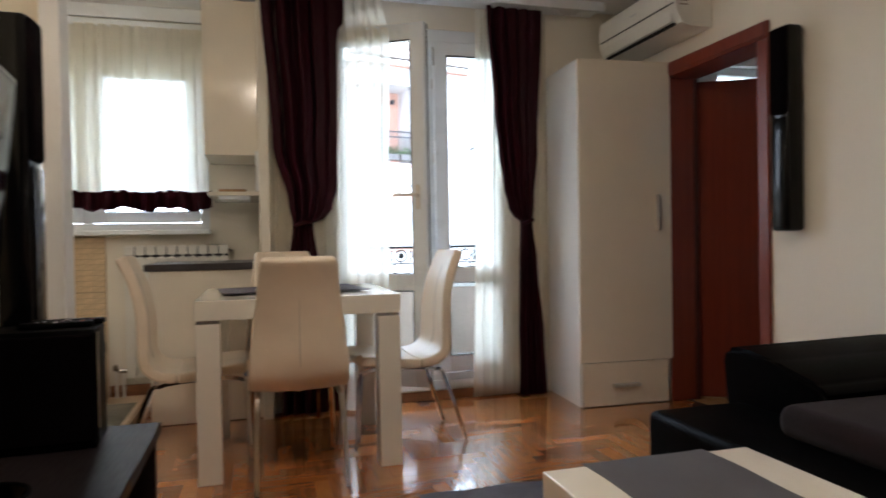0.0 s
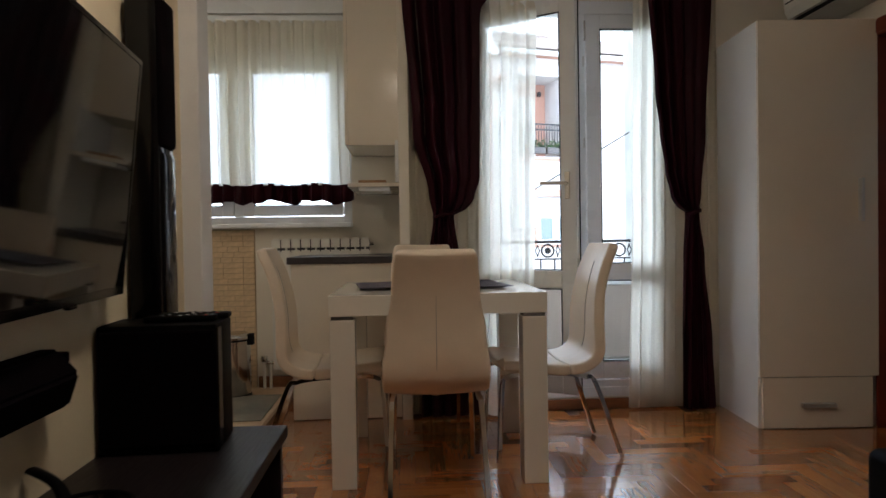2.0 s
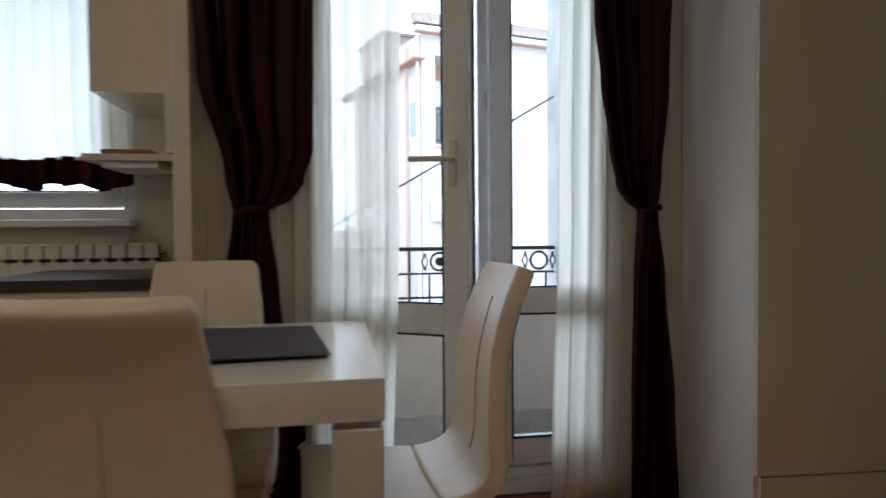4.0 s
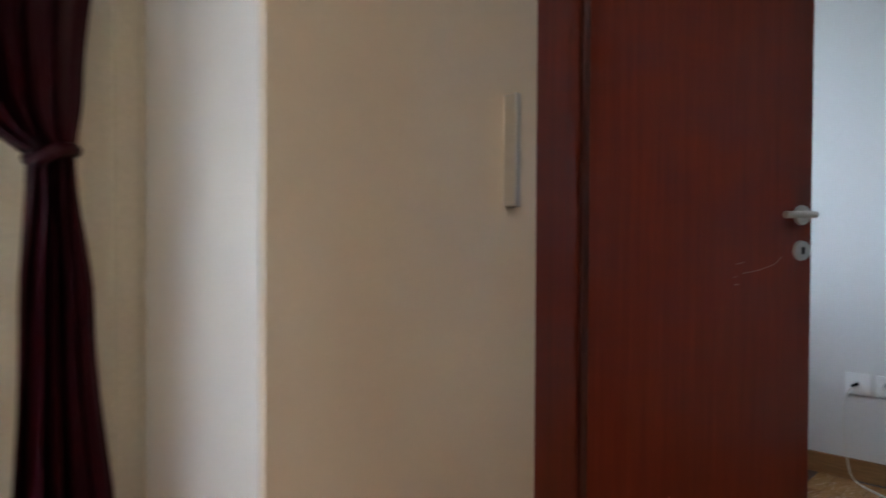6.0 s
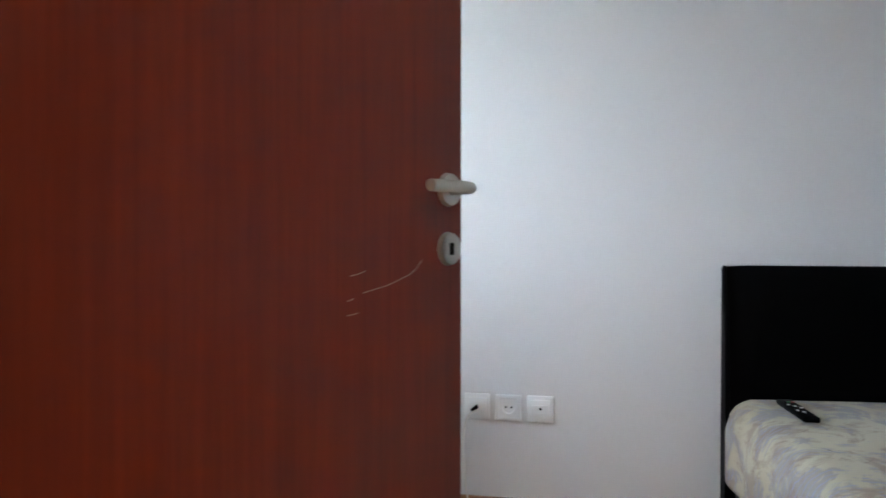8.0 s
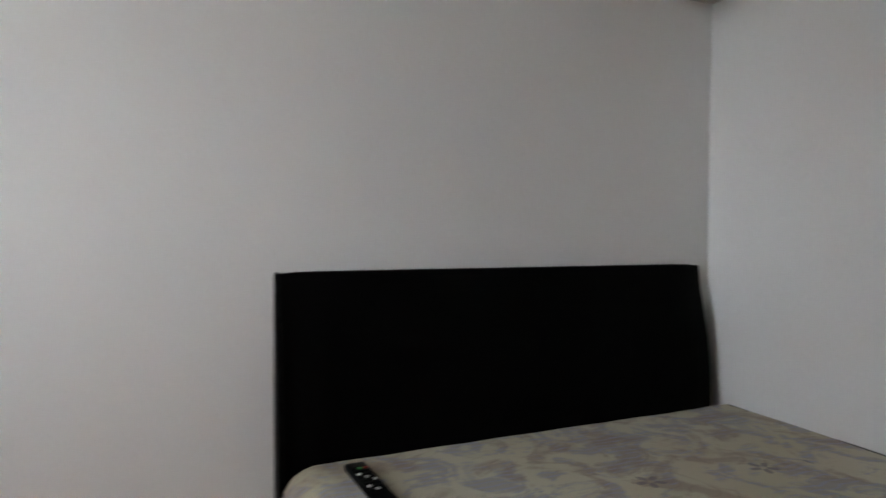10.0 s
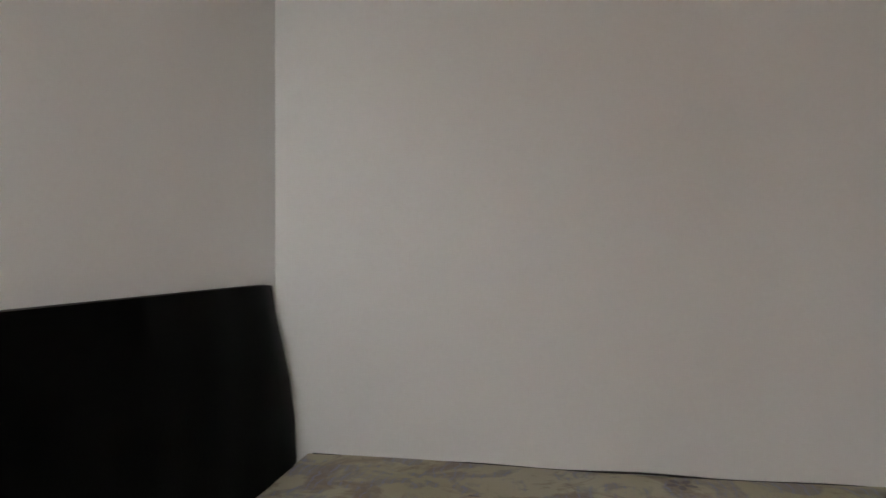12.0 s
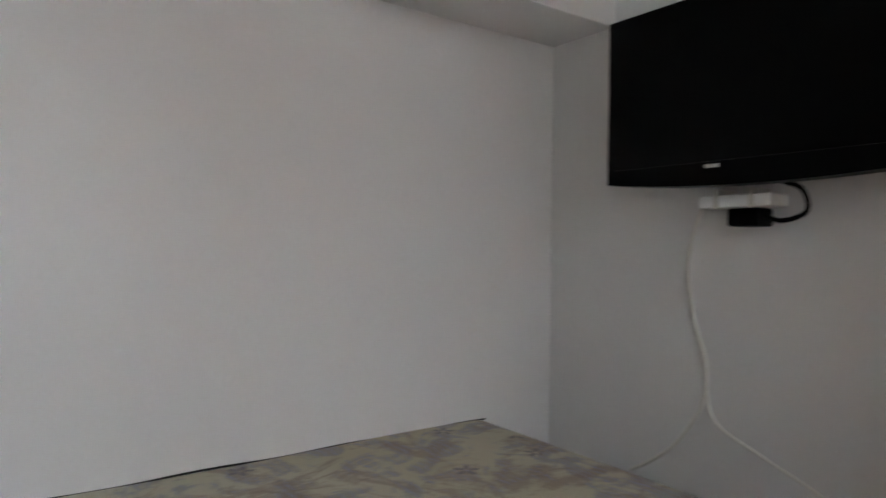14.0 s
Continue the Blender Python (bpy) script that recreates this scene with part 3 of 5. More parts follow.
part("pane", boxes((0.092, 0.548, -0.038, -0.026, 0.277, 0.753)), GLASS, opened)
gk = bmesh.new()
for z0, z1 in ((0.856, 2.284), (0.276, 0.754)):
    for a in ((0.0905, 0.095, -0.0645, -0.058, z0, z1), (0.545, 0.5495, -0.0645, -0.058, z0, z1), (0.095, 0.545, -0.0645, -0.058, z1 - 0.006, z1), (0.095, 0.545, -0.0645, -0.058, z0, z0 + 0.006)):
        box(*a, bm=gk)
part("gasket", gk, BLACK_PLASTIC, opened, "thin black rubber seal")
part("edge_seal", boxes((0.6405, 0.644, -0.02, -0.008, 0.17, 2.38)), BLACK_PLASTIC, opened, "black rubber edge seal")
hd = boxes((0.575, 0.603, -0.079, -0.066, 1.25, 1.40, 0.005))
tube(curve_points([(0.589, -0.078, 1.335), (0.589, -0.105, 1.335), (0.575, -0.117, 1.336), (0.543, -0.12, 1.337), (0.453, -0.12, 1.34)], 20), 0.0105, 10, bm=hd)
part("door_handle", hd, LACQUER, opened, "cream plastic window handle", True)

here(0.105, 0, 0.07, 1.0, 1.0, 0.94)
# kitchen window; its unseen west end is widened to let in more daylight
win1 = thing("window_1", "white plastic two-leaf kitchen window behind a sheer curtain", "window", kind="structure")
part("window_frame", boxes((-1.45, -1.39, 4.70, 4.77, 1.17, 2.42, 0.004), (0.29, 0.35, 4.70, 4.77, 1.17, 2.42, 0.004), (-1.39, 0.29, 4.70, 4.77, 2.36, 2.42, 0.004), (-1.39, 0.29, 4.70, 4.77, 1.17, 1.22, 0.004), (-0.46, -0.40, 4.70, 4.77, 1.22, 2.36, 0.004)), WHITE_PVC, win1)
for x0, x1 in ((-1.385, -0.462), (-0.398, 0.285)):
    sash = part("sash", boxes((x0, x0 + 0.075, 4.685, 4.745, 1.225, 2.355, 0.005), (x1 - 0.075, x1, 4.685, 4.745, 1.225, 2.355, 0.005), (x0 + 0.075, x1 - 0.075, 4.686, 4.744, 2.28, 2.355, 0.005), (x0 + 0.075, x1 - 0.075, 4.686, 4.744, 1.225, 1.30, 0.005)), WHITE_PVC, win1)
    part("pane", boxes((x0 + 0.077, x1 - 0.077, 4.712, 4.722, 1.302, 2.278)), GLASS, sash)
    part("gasket", boxes((x0 + 0.0755, x0 + 0.08, 4.687, 4.70, 1.30, 2.28), (x1 - 0.08, x1 - 0.0755, 4.687, 4.70, 1.30, 2.28), (x0 + 0.08, x1 - 0.08, 4.687, 4.70, 2.273, 2.279), (x0 + 0.08, x1 - 0.08, 4.687, 4.70, 1.301, 1.307)), BLACK_PLASTIC, sash, "thin black rubber seal")
part("window_sill", boxes((-1.47, 0.355, 4.56, 4.70, 1.135, 1.169, 0.006)), WHITE_PVC, win1)
part("hinge", boxes((0.288, 0.300, 4.675, 4.687, 1.235, 1.29, 0.003)), WHITE_PVC, win1)

here(0.10)
# bedroom window, beside the route
win2 = thing("window_2", "white plastic bedroom window", "window", kind="structure")
part("window_frame", boxes((4.05, 4.11, 4.10, 4.17, 0.95, 2.36, 0.004), (4.89, 4.95, 4.10, 4.17, 0.95, 2.36, 0.004), (4.11, 4.89, 4.10, 4.17, 2.30, 2.36, 0.004), (4.11, 4.89, 4.10, 4.17, 0.95, 1.01, 0.004)), WHITE_PVC, win2)
pane = part("pane", boxes((4.112, 4.888, 4.13, 4.14, 1.012, 2.298)), GLASS, win2)
pane.visible_shadow = False
part("window_sill", boxes((4.02, 4.98, 3.98, 4.098, 0.92, 0.949, 0.006)), WHITE_PVC, win2)

here(0.165, 0, 0.0)
# kitchen wall tiles
tiles = structure("wall_tiles", boxes((-1.66, -0.374, 4.642, 4.6495, 0.0, 1.13)), GROUT, "beige glazed strip-mosaic wall tiles")

# ---- living room ----
here()
# wardrobe
ward = thing("wardrobe", "tall cream laminate wardrobe with one door above a drawer", "wardrobe", m=pose(2.70, 3.499, 0, 0, 0, -3.2) @ Matrix.Translation((-2.70, -3.499, 0)))
for x0, x1 in ((2.70, 2.72), (3.268, 3.286)):
    part("side_panel", box(x0, x1, 3.519, 4.02, 0.0, 2.18, 0.001), CABINET_SIDE, ward, "white laminate side panel")
for z0, z1 in ((0.0, 0.02), (0.268, 0.284), (2.162, 2.18)):
    part("shelf_board", box(2.7205, 3.2675, 3.519, 4.009, z0, z1), CABINET_SIDE, ward)
part("back_panel", box(2.7205, 3.2675, 4.01, 4.02, 0.02, 2.162), CABINET_SIDE, ward)
wd = part("wardrobe_door", boxes((2.701, 3.336, 3.499, 3.517, 0.281, 2.179, 0.0012)), CABINET, ward)
part("handle", boxes((3.230, 3.246, 3.466, 3.472, 1.106, 1.336, 0.002), (3.231, 3.235, 3.472, 3.499, 1.108, 1.334), (3.241, 3.245, 3.472, 3.499, 1.108, 1.334)), ALU, wd, "long brushed aluminium bar handle")
dr = part("drawer", boxes((2.716, 3.304, 3.499, 3.517, 0.006, 0.276, 0.0012)), CABINET, ward)
part("handle", boxes((2.914, 3.095, 3.466, 3.472, 0.122, 0.142, 0.002), (2.916, 3.093, 3.472, 3.499, 0.123, 0.127), (2.916, 3.093, 3.472, 3.499, 0.137, 0.141)), ALU, dr, "brushed aluminium drawer handle")

here(0, 0, 0, 1.068)
# dining table
tab = thing("dining_table", "square cream high-gloss dining table with thick legs", "table")
TX0, TX1, TY0, TY1 = 0.4645, 1.3305, 2.669, 3.458
part("tabletop", box(TX0, TX1, TY0, TY1, 0.683, 0.765, 0.003), LACQUER, tab)
for x in (TX0 + 0.003, TX1 - 0.101):
    for y in (TY0 + 0.003, TY1 - 0.101):
        lg = part("leg", box(x, x + 0.098, y, y + 0.098, 0.0, 0.668, 0.003), LACQUER, tab)
        part("collar", box(x + 0.006, x + 0.092, y + 0.006, y + 0.092, 0.668, 0.683), STEEL, lg, "narrow chrome collar")


def placemat(at, w, d):
    def fn(u, v):
        z = 0.004 + 0.003 * math.sin(5 * u + 2 * v) * v + 0.008 * max(0, u - 0.8) * 5 * (0.3 + 0.7 * v)
        return Vector(((u - 0.5) * w, (v - 0.5) * d, z))
    ob = part("placemat", sheet(fn, 14, 14, 0.003), MAT_CLOTH, None, "", True, at)
    return tagged(ob, "purple-grey woven placemat on the dining table", "placemat", "placemats on the table")


placemat(pose(1.055, 3.07, 0.769, 0, 0, 97), 0.42, 0.30)
placemat(pose(0.70, 3.09, 0.769, 0, 0, -83), 0.40, 0.30)


here(0, 0, 0, 1.06)
# chairs: local +y is the way one sits
def dining_chair(m):
    ch = thing("dining_chair", "cream leatherette dining chair on bent chrome legs", "chair", "chairs round the table", m=m)
    prof = [(0.225, 0.425), (0.20, 0.44), (0.10, 0.434), (0.0, 0.42), (-0.09, 0.415), (-0.155, 0.425), (-0.203, 0.462), (-0.223, 0.535), (-0.226, 0.64), (-0.239, 0.74), (-0.268, 0.85), (-0.315, 0.955)]
    cp = curve_points([(0, a, b) for a, b in prof], 66)
    n = len(cp) - 1
    cut = int(n * 4.1 / 11)

    def section(i0, i1):
        def fn(u, v):
            f = i0 + (i1 - i0) * v
            i = min(int(f), n - 1)
            p = cp[i].lerp(cp[i + 1], f - i)
            z = p.z
            if p.y > -0.16 and z < 0.46:
                w = 0.205 - 0.018 * (1 - min(1, f / 12))
            else:
                w = along(z, [(0.46, 0.205), (0.62, 0.185), (0.80, 0.160), (0.93, 0.148), (0.956, 0.138)])
            s = 2 * u - 1
            k = min(1, max(0, (z - 0.42) / 0.14)) if p.y < -0.15 else 0
            k = k * k * (3 - 2 * k)
            dent = -0.004 * math.exp(-(s * 26) ** 2)
            return Vector((s * w, p.y + 0.02 * s * s * k, z + (0.012 * s * s + dent) * (1 - k)))
        return sheet(fn, 22, 30)
    for nm, i0, i1 in (("seat", 0, cut), ("backrest", cut, n)):
        b = section(i0, i1)
        b.normal_update()
        b.faces.ensure_lookup_table()
        f0 = b.faces[0] if nm == "seat" else b.faces[-1]
        if (f0.normal.z if nm == "seat" else f0.normal.y) < 0:
            bmesh.ops.reverse_faces(b, faces=b.faces[:])
            b.normal_update()
        bmesh.ops.solidify(b, geom=b.faces[:], thickness=0.046)
        rim = [e for e in b.edges if e.calc_face_angle(0) > 0.9]
        bmesh.ops.bevel(b, geom=rim, offset=0.011, segments=3, profile=0.5, affect='EDGES')
        ob = part(nm, b, PALE_LEATHER, ch, "", True)
        if nm == "backrest":
            back = ob
    bp = [p + Vector((0, -0.0005, 0)) for p in cp[int(n * 6.2 / 11):n - 4]]
    for off in (-0.0455, 0.0015):
        part("seam", tube([p + Vector((0, off, 0)) for p in bp], 0.0016, 6), SEAM, back, "stitched middle seam", True)
    for sx in (-1, 1):
        x = 0.165 * sx
        part("leg", tube(curve_points([(x, 0.0, 0.384), (x, 0.13, 0.384), (x * 1.02, 0.185, 0.372), (x * 1.04, 0.205, 0.34), (x * 1.08, 0.225, 0.005)], 30), 0.0125, 4, flat=1.0), CHROME, ch, "bent square chrome leg", True)
        part("leg", tube(curve_points([(x, 0.0, 0.384), (x, -0.10, 0.378), (x * 1.02, -0.165, 0.366), (x * 1.05, -0.215, 0.33), (x * 1.10, -0.325, 0.005)], 30), 0.0125, 4, flat=1.0), CHROME, ch, "bent square chrome leg", True)
    part("crossbar", tube([(-0.165, -0.06, 0.384), (0.165, -0.06, 0.384)], 0.011, 8), CHROME, ch)
    part("crossbar", tube([(-0.165, 0.11, 0.384), (0.165, 0.11, 0.384)], 0.011, 8), CHROME, ch)
    return ch


chair = dining_chair(pose(0.887, 2.82, 0, 0, 0, 0))
copy_thing(chair, HERE @ pose(1.385, 3.12, 0, 0, 0, 93))
copy_thing(chair, HERE @ pose(0.453, 3.17, 0, 0, 0, -88))
copy_thing(chair, HERE @ pose(0.877, 3.27, 0, 0, 0, 183))


here(0.04, 0.045, 0.004)
# curtains
def drape(name, label, lk, rk, z0, z1, y, folds, amp, material, cat="curtain", group="", seed=0, nu=110, nv=46, thick=0.0, push=None):
    th = thing(name, label, cat, group)
    rnd = random.Random(seed)
    ph = [rnd.uniform(0, 6.28) for _ in range(5)]

    def panel(za, zb):
        def fn(u, v):
            z = mix(za, zb, v)
            xl, xr = along(z, lk), along(z, rk)
            w = xr - xl
            a = amp * (0.55 + 0.45 * math.sin(3 * u + ph[0])) * (1 + 0.25 * math.sin(2.1 * z + ph[1]))
            yy = y + a * math.sin(2 * math.pi * folds * u + 0.5 * math.sin(1.7 * z + ph[2]) + ph[3]) + 0.3 * a * math.sin(2 * math.pi * folds * 2.3 * u + ph[4] + z)
            xx = xl + w * (u + 0.25 / folds * math.sin(2 * math.pi * folds * u + ph[3] + 1.2) * 0.5)
            if push:
                yy += push(xx, z)
            return Vector((xx, yy, z))
        return sheet(fn, nu, nv, thick)
    return th, panel


def tied_curtain(label, lk, rk, ztie, y, seed):
    th, panel = drape("curtain", label, lk, rk, 0, 0, y, 4.5, 0.034, PURPLE, "curtain", "tied-back curtains", seed)
    part("upper_drape", panel(2.60, ztie), PURPLE, th, "", True)
    part("lower_drape", panel(ztie, 0.012), PURPLE, th, "", True)
    xl, xr = along(ztie, lk), along(ztie, rk)
    cx, rx = (xl + xr) / 2, (xr - xl) / 2 - 0.006
    part("tieback", tube([(cx + rx * math.cos(a), y + 0.05 * math.sin(a), ztie + 0.012 * math.cos(a) + 0.004 * math.sin(3 * a)) for a in [2 * math.pi * i / 26 for i in range(26)]], 0.013, 8, closed=True), PURPLE, th, "twisted aubergine tieback", True)
    return th


tied_curtain("aubergine satin curtain tied back beside the kitchen partition", [(2.6, 0.785), (1.66, 0.842), (1.30, 0.925), (1.18, 0.945), (0.9, 0.915), (0.4, 0.88), (0, 0.867)], [(2.6, 1.262), (1.9, 1.25), (1.66, 1.232), (1.42, 1.215), (1.27, 1.175), (1.205, 1.125), (1.18, 1.06), (0.9, 1.09), (0.4, 1.17), (0, 1.199)], 1.18, 3.86, 3)
tied_curtain("aubergine satin curtain tied back beside the wardrobe", [(2.6, 2.218), (1.9, 2.26), (1.66, 2.283), (1.42, 2.312), (1.27, 2.345), (1.205, 2.395), (1.18, 2.446), (0.9, 2.43), (0.4, 2.412), (0, 2.404)], [(2.6, 2.605), (1.66, 2.562), (1.30, 2.533), (1.18, 2.522), (0.9, 2.552), (0.4, 2.594), (0, 2.611)], 1.18, 3.86, 8)


def lean(x, z):
    near = max(0.0, min(1.0, (2.60 - z) / 0.36))
    near = near * near * (3 - 2 * near)
    return -near * max(0.0, (x - 1.20) * 0.64) - 0.01 * near


here(0.0, 0.0, 0)
th, pn = drape("sheer_curtain", "cream voile curtain hanging over the open balcony leaf", [(0, 0.80), (2.6, 0.80)], [(0, 1.50), (1.2, 1.535), (2.6, 1.56)], 0, 0, 3.95, 12, 0.024, VOILE_THIN, "sheer curtain", "voile curtains", 5, 150, push=lean)
part("voile", pn(2.6, 0.02), VOILE_THIN, th, "", True)
here(0.022, 0.01, 0)
th, pn = drape("sheer_curtain", "cream voile curtain gathered beside the wardrobe", [(0, 2.135), (0.2, 2.14), (1.2, 2.165), (2.6, 2.185)], [(0, 2.675), (2.6, 2.675)], 0, 0, 3.965, 7.5, 0.021, VOILE, "sheer curtain", "voile curtains", 11, 150)
part("voile", pn(2.6, 0.10), VOILE, th, "", True)
part("hem", pn(0.10, 0.012), VOILE, th, "denser stitched hem", True)

here(-0.352, -0.559, -0.335, 1.12)
# air conditioner
ac = thing("air_conditioner", "cream split air conditioner high on the wall above the wardrobe", "air conditioner")


def ac_body():
    prof = [(3.304, 2.60), (3.13, 2.60), (3.095, 2.575), (3.085, 2.50), (3.095, 2.41), (3.125, 2.355), (3.17, 2.338), (3.304, 2.335)]
    b = bmesh.new()
    ra = [b.verts.new((x, 3.24, z)) for x, z in prof]
    rb = [b.verts.new((x, 4.02, z)) for x, z in prof]
    for i in range(len(prof)):
        j = (i + 1) % len(prof)
        b.faces.new((ra[i], ra[j], rb[j], rb[i]))
    b.faces.new(ra)
    b.faces.new(rb)
    bmesh.ops.bevel(b, geom=[e for e in b.edges if e.calc_face_angle(0) > 0.3], offset=0.008, segments=2, affect='EDGES')
    return b


part("housing", ac_body(), ENAMEL, ac, "", True)
part("flap", boxes((3.094, 3.10, 3.29, 3.97, 2.364, 2.42, 0.002)), ENAMEL, ac, m=pose(-0.001, 0, 0))
part("outlet_slot", boxes((3.108, 3.125, 3.29, 3.97, 2.350, 2.362)), HOLE_SHADE, ac, "dark air outlet slot")
part("panel_gap", boxes((3.083, 3.09, 3.26, 4.0, 2.452, 2.456)), HOLE_SHADE, ac, "dark panel joint")
for i in range(6):
    part("grille_slot", boxes((3.11 + 0.0, 3.16, 3.237, 3.241, 2.44 + i * 0.02, 2.447 + i * 0.02)), SEAM, ac)
part("logo", boxes((3.0838, 3.0855, 3.60, 3.66, 2.505, 2.515)), ALU, ac, "small grey badge")


here()
# wall loudspeakers
def column_speaker(m):
    sp = thing("column_speaker", "tall slim black loudspeaker fixed to the wall", "loudspeaker", "surround loudspeakers", m=m)
    body = bmesh.new()
    box(0.0, 0.10, -0.065, 0.065, 0.0, 1.055, 0.02, bm=body)
    part("cabinet", body, GLOSS_BLACK, sp, "", True)
    part("grille", box(0.088, 0.112, -0.055, 0.055, 0.60, 1.045, 0.014), SPEAKER_CLOTH, sp, "dark burgundy-black speaker cloth", True)
    part("lower_panel", box(0.09, 0.108, -0.05, 0.05, 0.02, 0.585, 0.01), GLOSS_BLACK, sp, "glossy lower front", True)
    part("bracket", boxes((-0.012, 0.004, -0.03, 0.03, 0.46, 0.54)), BLACK_PLASTIC, sp)
    return sp


spk = column_speaker(pose(0.007, 2.14, 0.735))
copy_thing(spk, HERE @ pose(3.336, 2.45, 1.082, 0, 0, 180))

# television on the west wall
tv = thing("television", "large flat black television tilted forward on the wall", "television", m=pose(0.147, 1.372, 1.228, 0, 5.8, 6.1) @ Matrix.Scale(0.94, 4))
part("casing", box(-0.03, 0.0, -0.585, 0.585, -0.335, 0.335, 0.006), BLACK_PLASTIC, tv, "", True)
part("back_box", box(-0.055, -0.03, -0.30, 0.30, -0.22, 0.18, 0.01), BLACK_PLASTIC, tv)
part("screen", boxes((-0.001, 0.0025, -0.572, 0.572, -0.312, 0.322)), SCREEN, tv, "dark reflective screen")
part("bezel", boxes((0.0, 0.004, -0.585, -0.572, -0.335, 0.335), (0.0, 0.004, 0.572, 0.585, -0.335, 0.335), (0.0, 0.004, -0.572, 0.572, 0.322, 0.335), (0.0, 0.004, -0.572, 0.572, -0.335, -0.312)), GLOSS_BLACK, tv)
part("sensor", boxes((-0.01, 0.004, 0.20, 0.25, -0.344, -0.335, 0.003)), GLOSS_BLACK, tv)
part("wall_bracket", boxes((-0.132, -0.055, -0.12, 0.12, -0.10, 0.06)), BLACK_PLASTIC, tv)

here(-0.066, 0.06, 0.14)
cs = thing("centre_speaker", "black centre loudspeaker fixed under the television", "loudspeaker")
csb = bmesh.new()
pr = [(0.061, 0.675), (0.11, 0.675), (0.155, 0.62), (0.13, 0.545), (0.061, 0.545)]
ra = [csb.verts.new((x, 1.10, z)) for x, z in pr]
rb = [csb.verts.new((x, 1.56, z)) for x, z in pr]
for i in range(5):
    csb.faces.new((ra[i], ra[(i + 1) % 5], rb[(i + 1) % 5], rb[i]))
csb.faces.new(ra)
csb.faces.new(rb)
bmesh.ops.bevel(csb, geom=csb.edges[:], offset=0.008, segments=2, affect='EDGES')
part("cabinet", csb, SPEAKER_CLOTH, cs, "", True)
part("end_cap", boxes((0.062, 0.128, 1.559, 1.568, 0.552, 0.668, 0.004)), GLOSS_BLACK, cs)

here()
# low bench
bench = thing("tv_bench", "long low dark wenge television bench", "tv bench")
part("top", box(-0.003, 0.455, -0.75, 2.126, 0.450, 0.486, 0.003), BENCH_WOOD, bench)
part("end_panel", box(0.010, 0.440, 2.08, 2.115, 0.0, 0.450, 0.002), BENCH_WOOD, bench)
part("end_panel", box(0.010, 0.440, -0.74, -0.705, 0.0, 0.450, 0.002), BENCH_WOOD, bench)
for y in (0.18, 1.06):
    part("divider", box(0.012, 0.43, y, y + 0.03, 0.06, 0.450, 0.002), BENCH_WOOD, bench)
part("bottom_shelf", box(0.010, 0.435, -0.705, 2.08, 0.04, 0.065, 0.002), BENCH_WOOD, bench)
part("back_panel", box(-0.001, 0.009, -0.74, 2.115, 0.0, 0.450), BENCH_WOOD, bench)
for y in (-0.705, 0.211):
    part("drawer_front", box(0.436, 0.452, y + 0.004, y + 0.845, 0.068, 0.443, 0.002), BENCH_WOOD, bench)

sub = thing("subwoofer", "bulky black subwoofer standing on the bench", "subwoofer", m=pose(0.156, 1.975, 0.486, 0, 0, 3))
part("cabinet", box(-0.155, 0.155, -0.10, 0.085, 0.0, 0.345, 0.008), BLACK_PLASTIC, sub, "", True)
part("front_cloth", box(-0.15, 0.15, -0.108, -0.098, 0.02, 0.33, 0.006), SPEAKER_CLOTH, sub)
part("side_trim", box(0.148, 0.160, -0.104, -0.06, 0.01, 0.335, 0.003), GLOSS_BLACK, sub, "glossy edge strip")


def remote_control(m, label, w=0.045, l=0.17):
    rc = thing("remote_control", label, "remote control", m=m)
    part("body", box(-w / 2, w / 2, -l / 2, l / 2, 0, 0.016, 0.005), BLACK_PLASTIC, rc, "", True)
    for i in range(3):
        for j in range(8):
            col = RED_KEY if (i, j) == (0, 0) else GREEN_KEY if (i, j) == (1, 0) else BLACK_PLASTIC if (i + j) % 4 else SOCKET
            part("key", box((i - 1) * 0.012 - 0.004, (i - 1) * 0.012 + 0.004, -0.072 + j * 0.017, -0.064 + j * 0.017, 0.015, 0.0178), col, rc)
    return rc


remote_control(pose(0.20, 1.955, 0.832, 0, 0, 97), "black remote control lying on the subwoofer", 0.05, 0.19)
remote_control(pose(0.215, 2.02, 0.832, 0, 0, 93), "slim black remote control lying on the subwoofer", 0.05, 0.2)

pan = thing("table_sweeper", "black scoop with a long handle and polished bowl on the bench", "scoop", m=pose(0.195, 1.41, 0.488, 0, 0, 52) @ Matrix.Scale(0.85, 4))
part("bowl", lathe([(0.001, 0.004), (0.05, 0.006), (0.085, 0.03), (0.098, 0.052), (0.102, 0.05), (0.088, 0.024), (0.052, 0.0), (0.001, 0.0)], 36), SMOKED, pan, "polished dark metal bowl", True)
part("rim", tube([(0.101 * math.cos(a), 0.101 * math.sin(a), 0.052) for a in [2 * math.pi * i / 36 for i in range(36)]], 0.006, 8, closed=True), BLACK_PLASTIC, pan, "", True)
part("handle", tube(curve_points([(0.0, 0.095, 0.05), (0.005, 0.15, 0.075), (0.0, 0.21, 0.088), (-0.002, 0.27, 0.09)], 20), 0.016, 10, flat=0.5), BLACK_PLASTIC, pan, "flat black handle", True)
here(-0.06, 0.12, 0.098)
part("cable", tube(curve_points([(0.08, 1.30, 0.394), (0.16, 1.24, 0.394), (0.24, 1.26, 0.40), (0.26, 1.18, 0.394), (0.18, 1.10, 0.394), (0.09, 1.16, 0.394)], 40), 0.0035, 8), BLACK_PLASTIC, thing("cable", "thin black cable lying on the bench", "cable"), "", True)

here(-0.06, 0.2, 0.022)
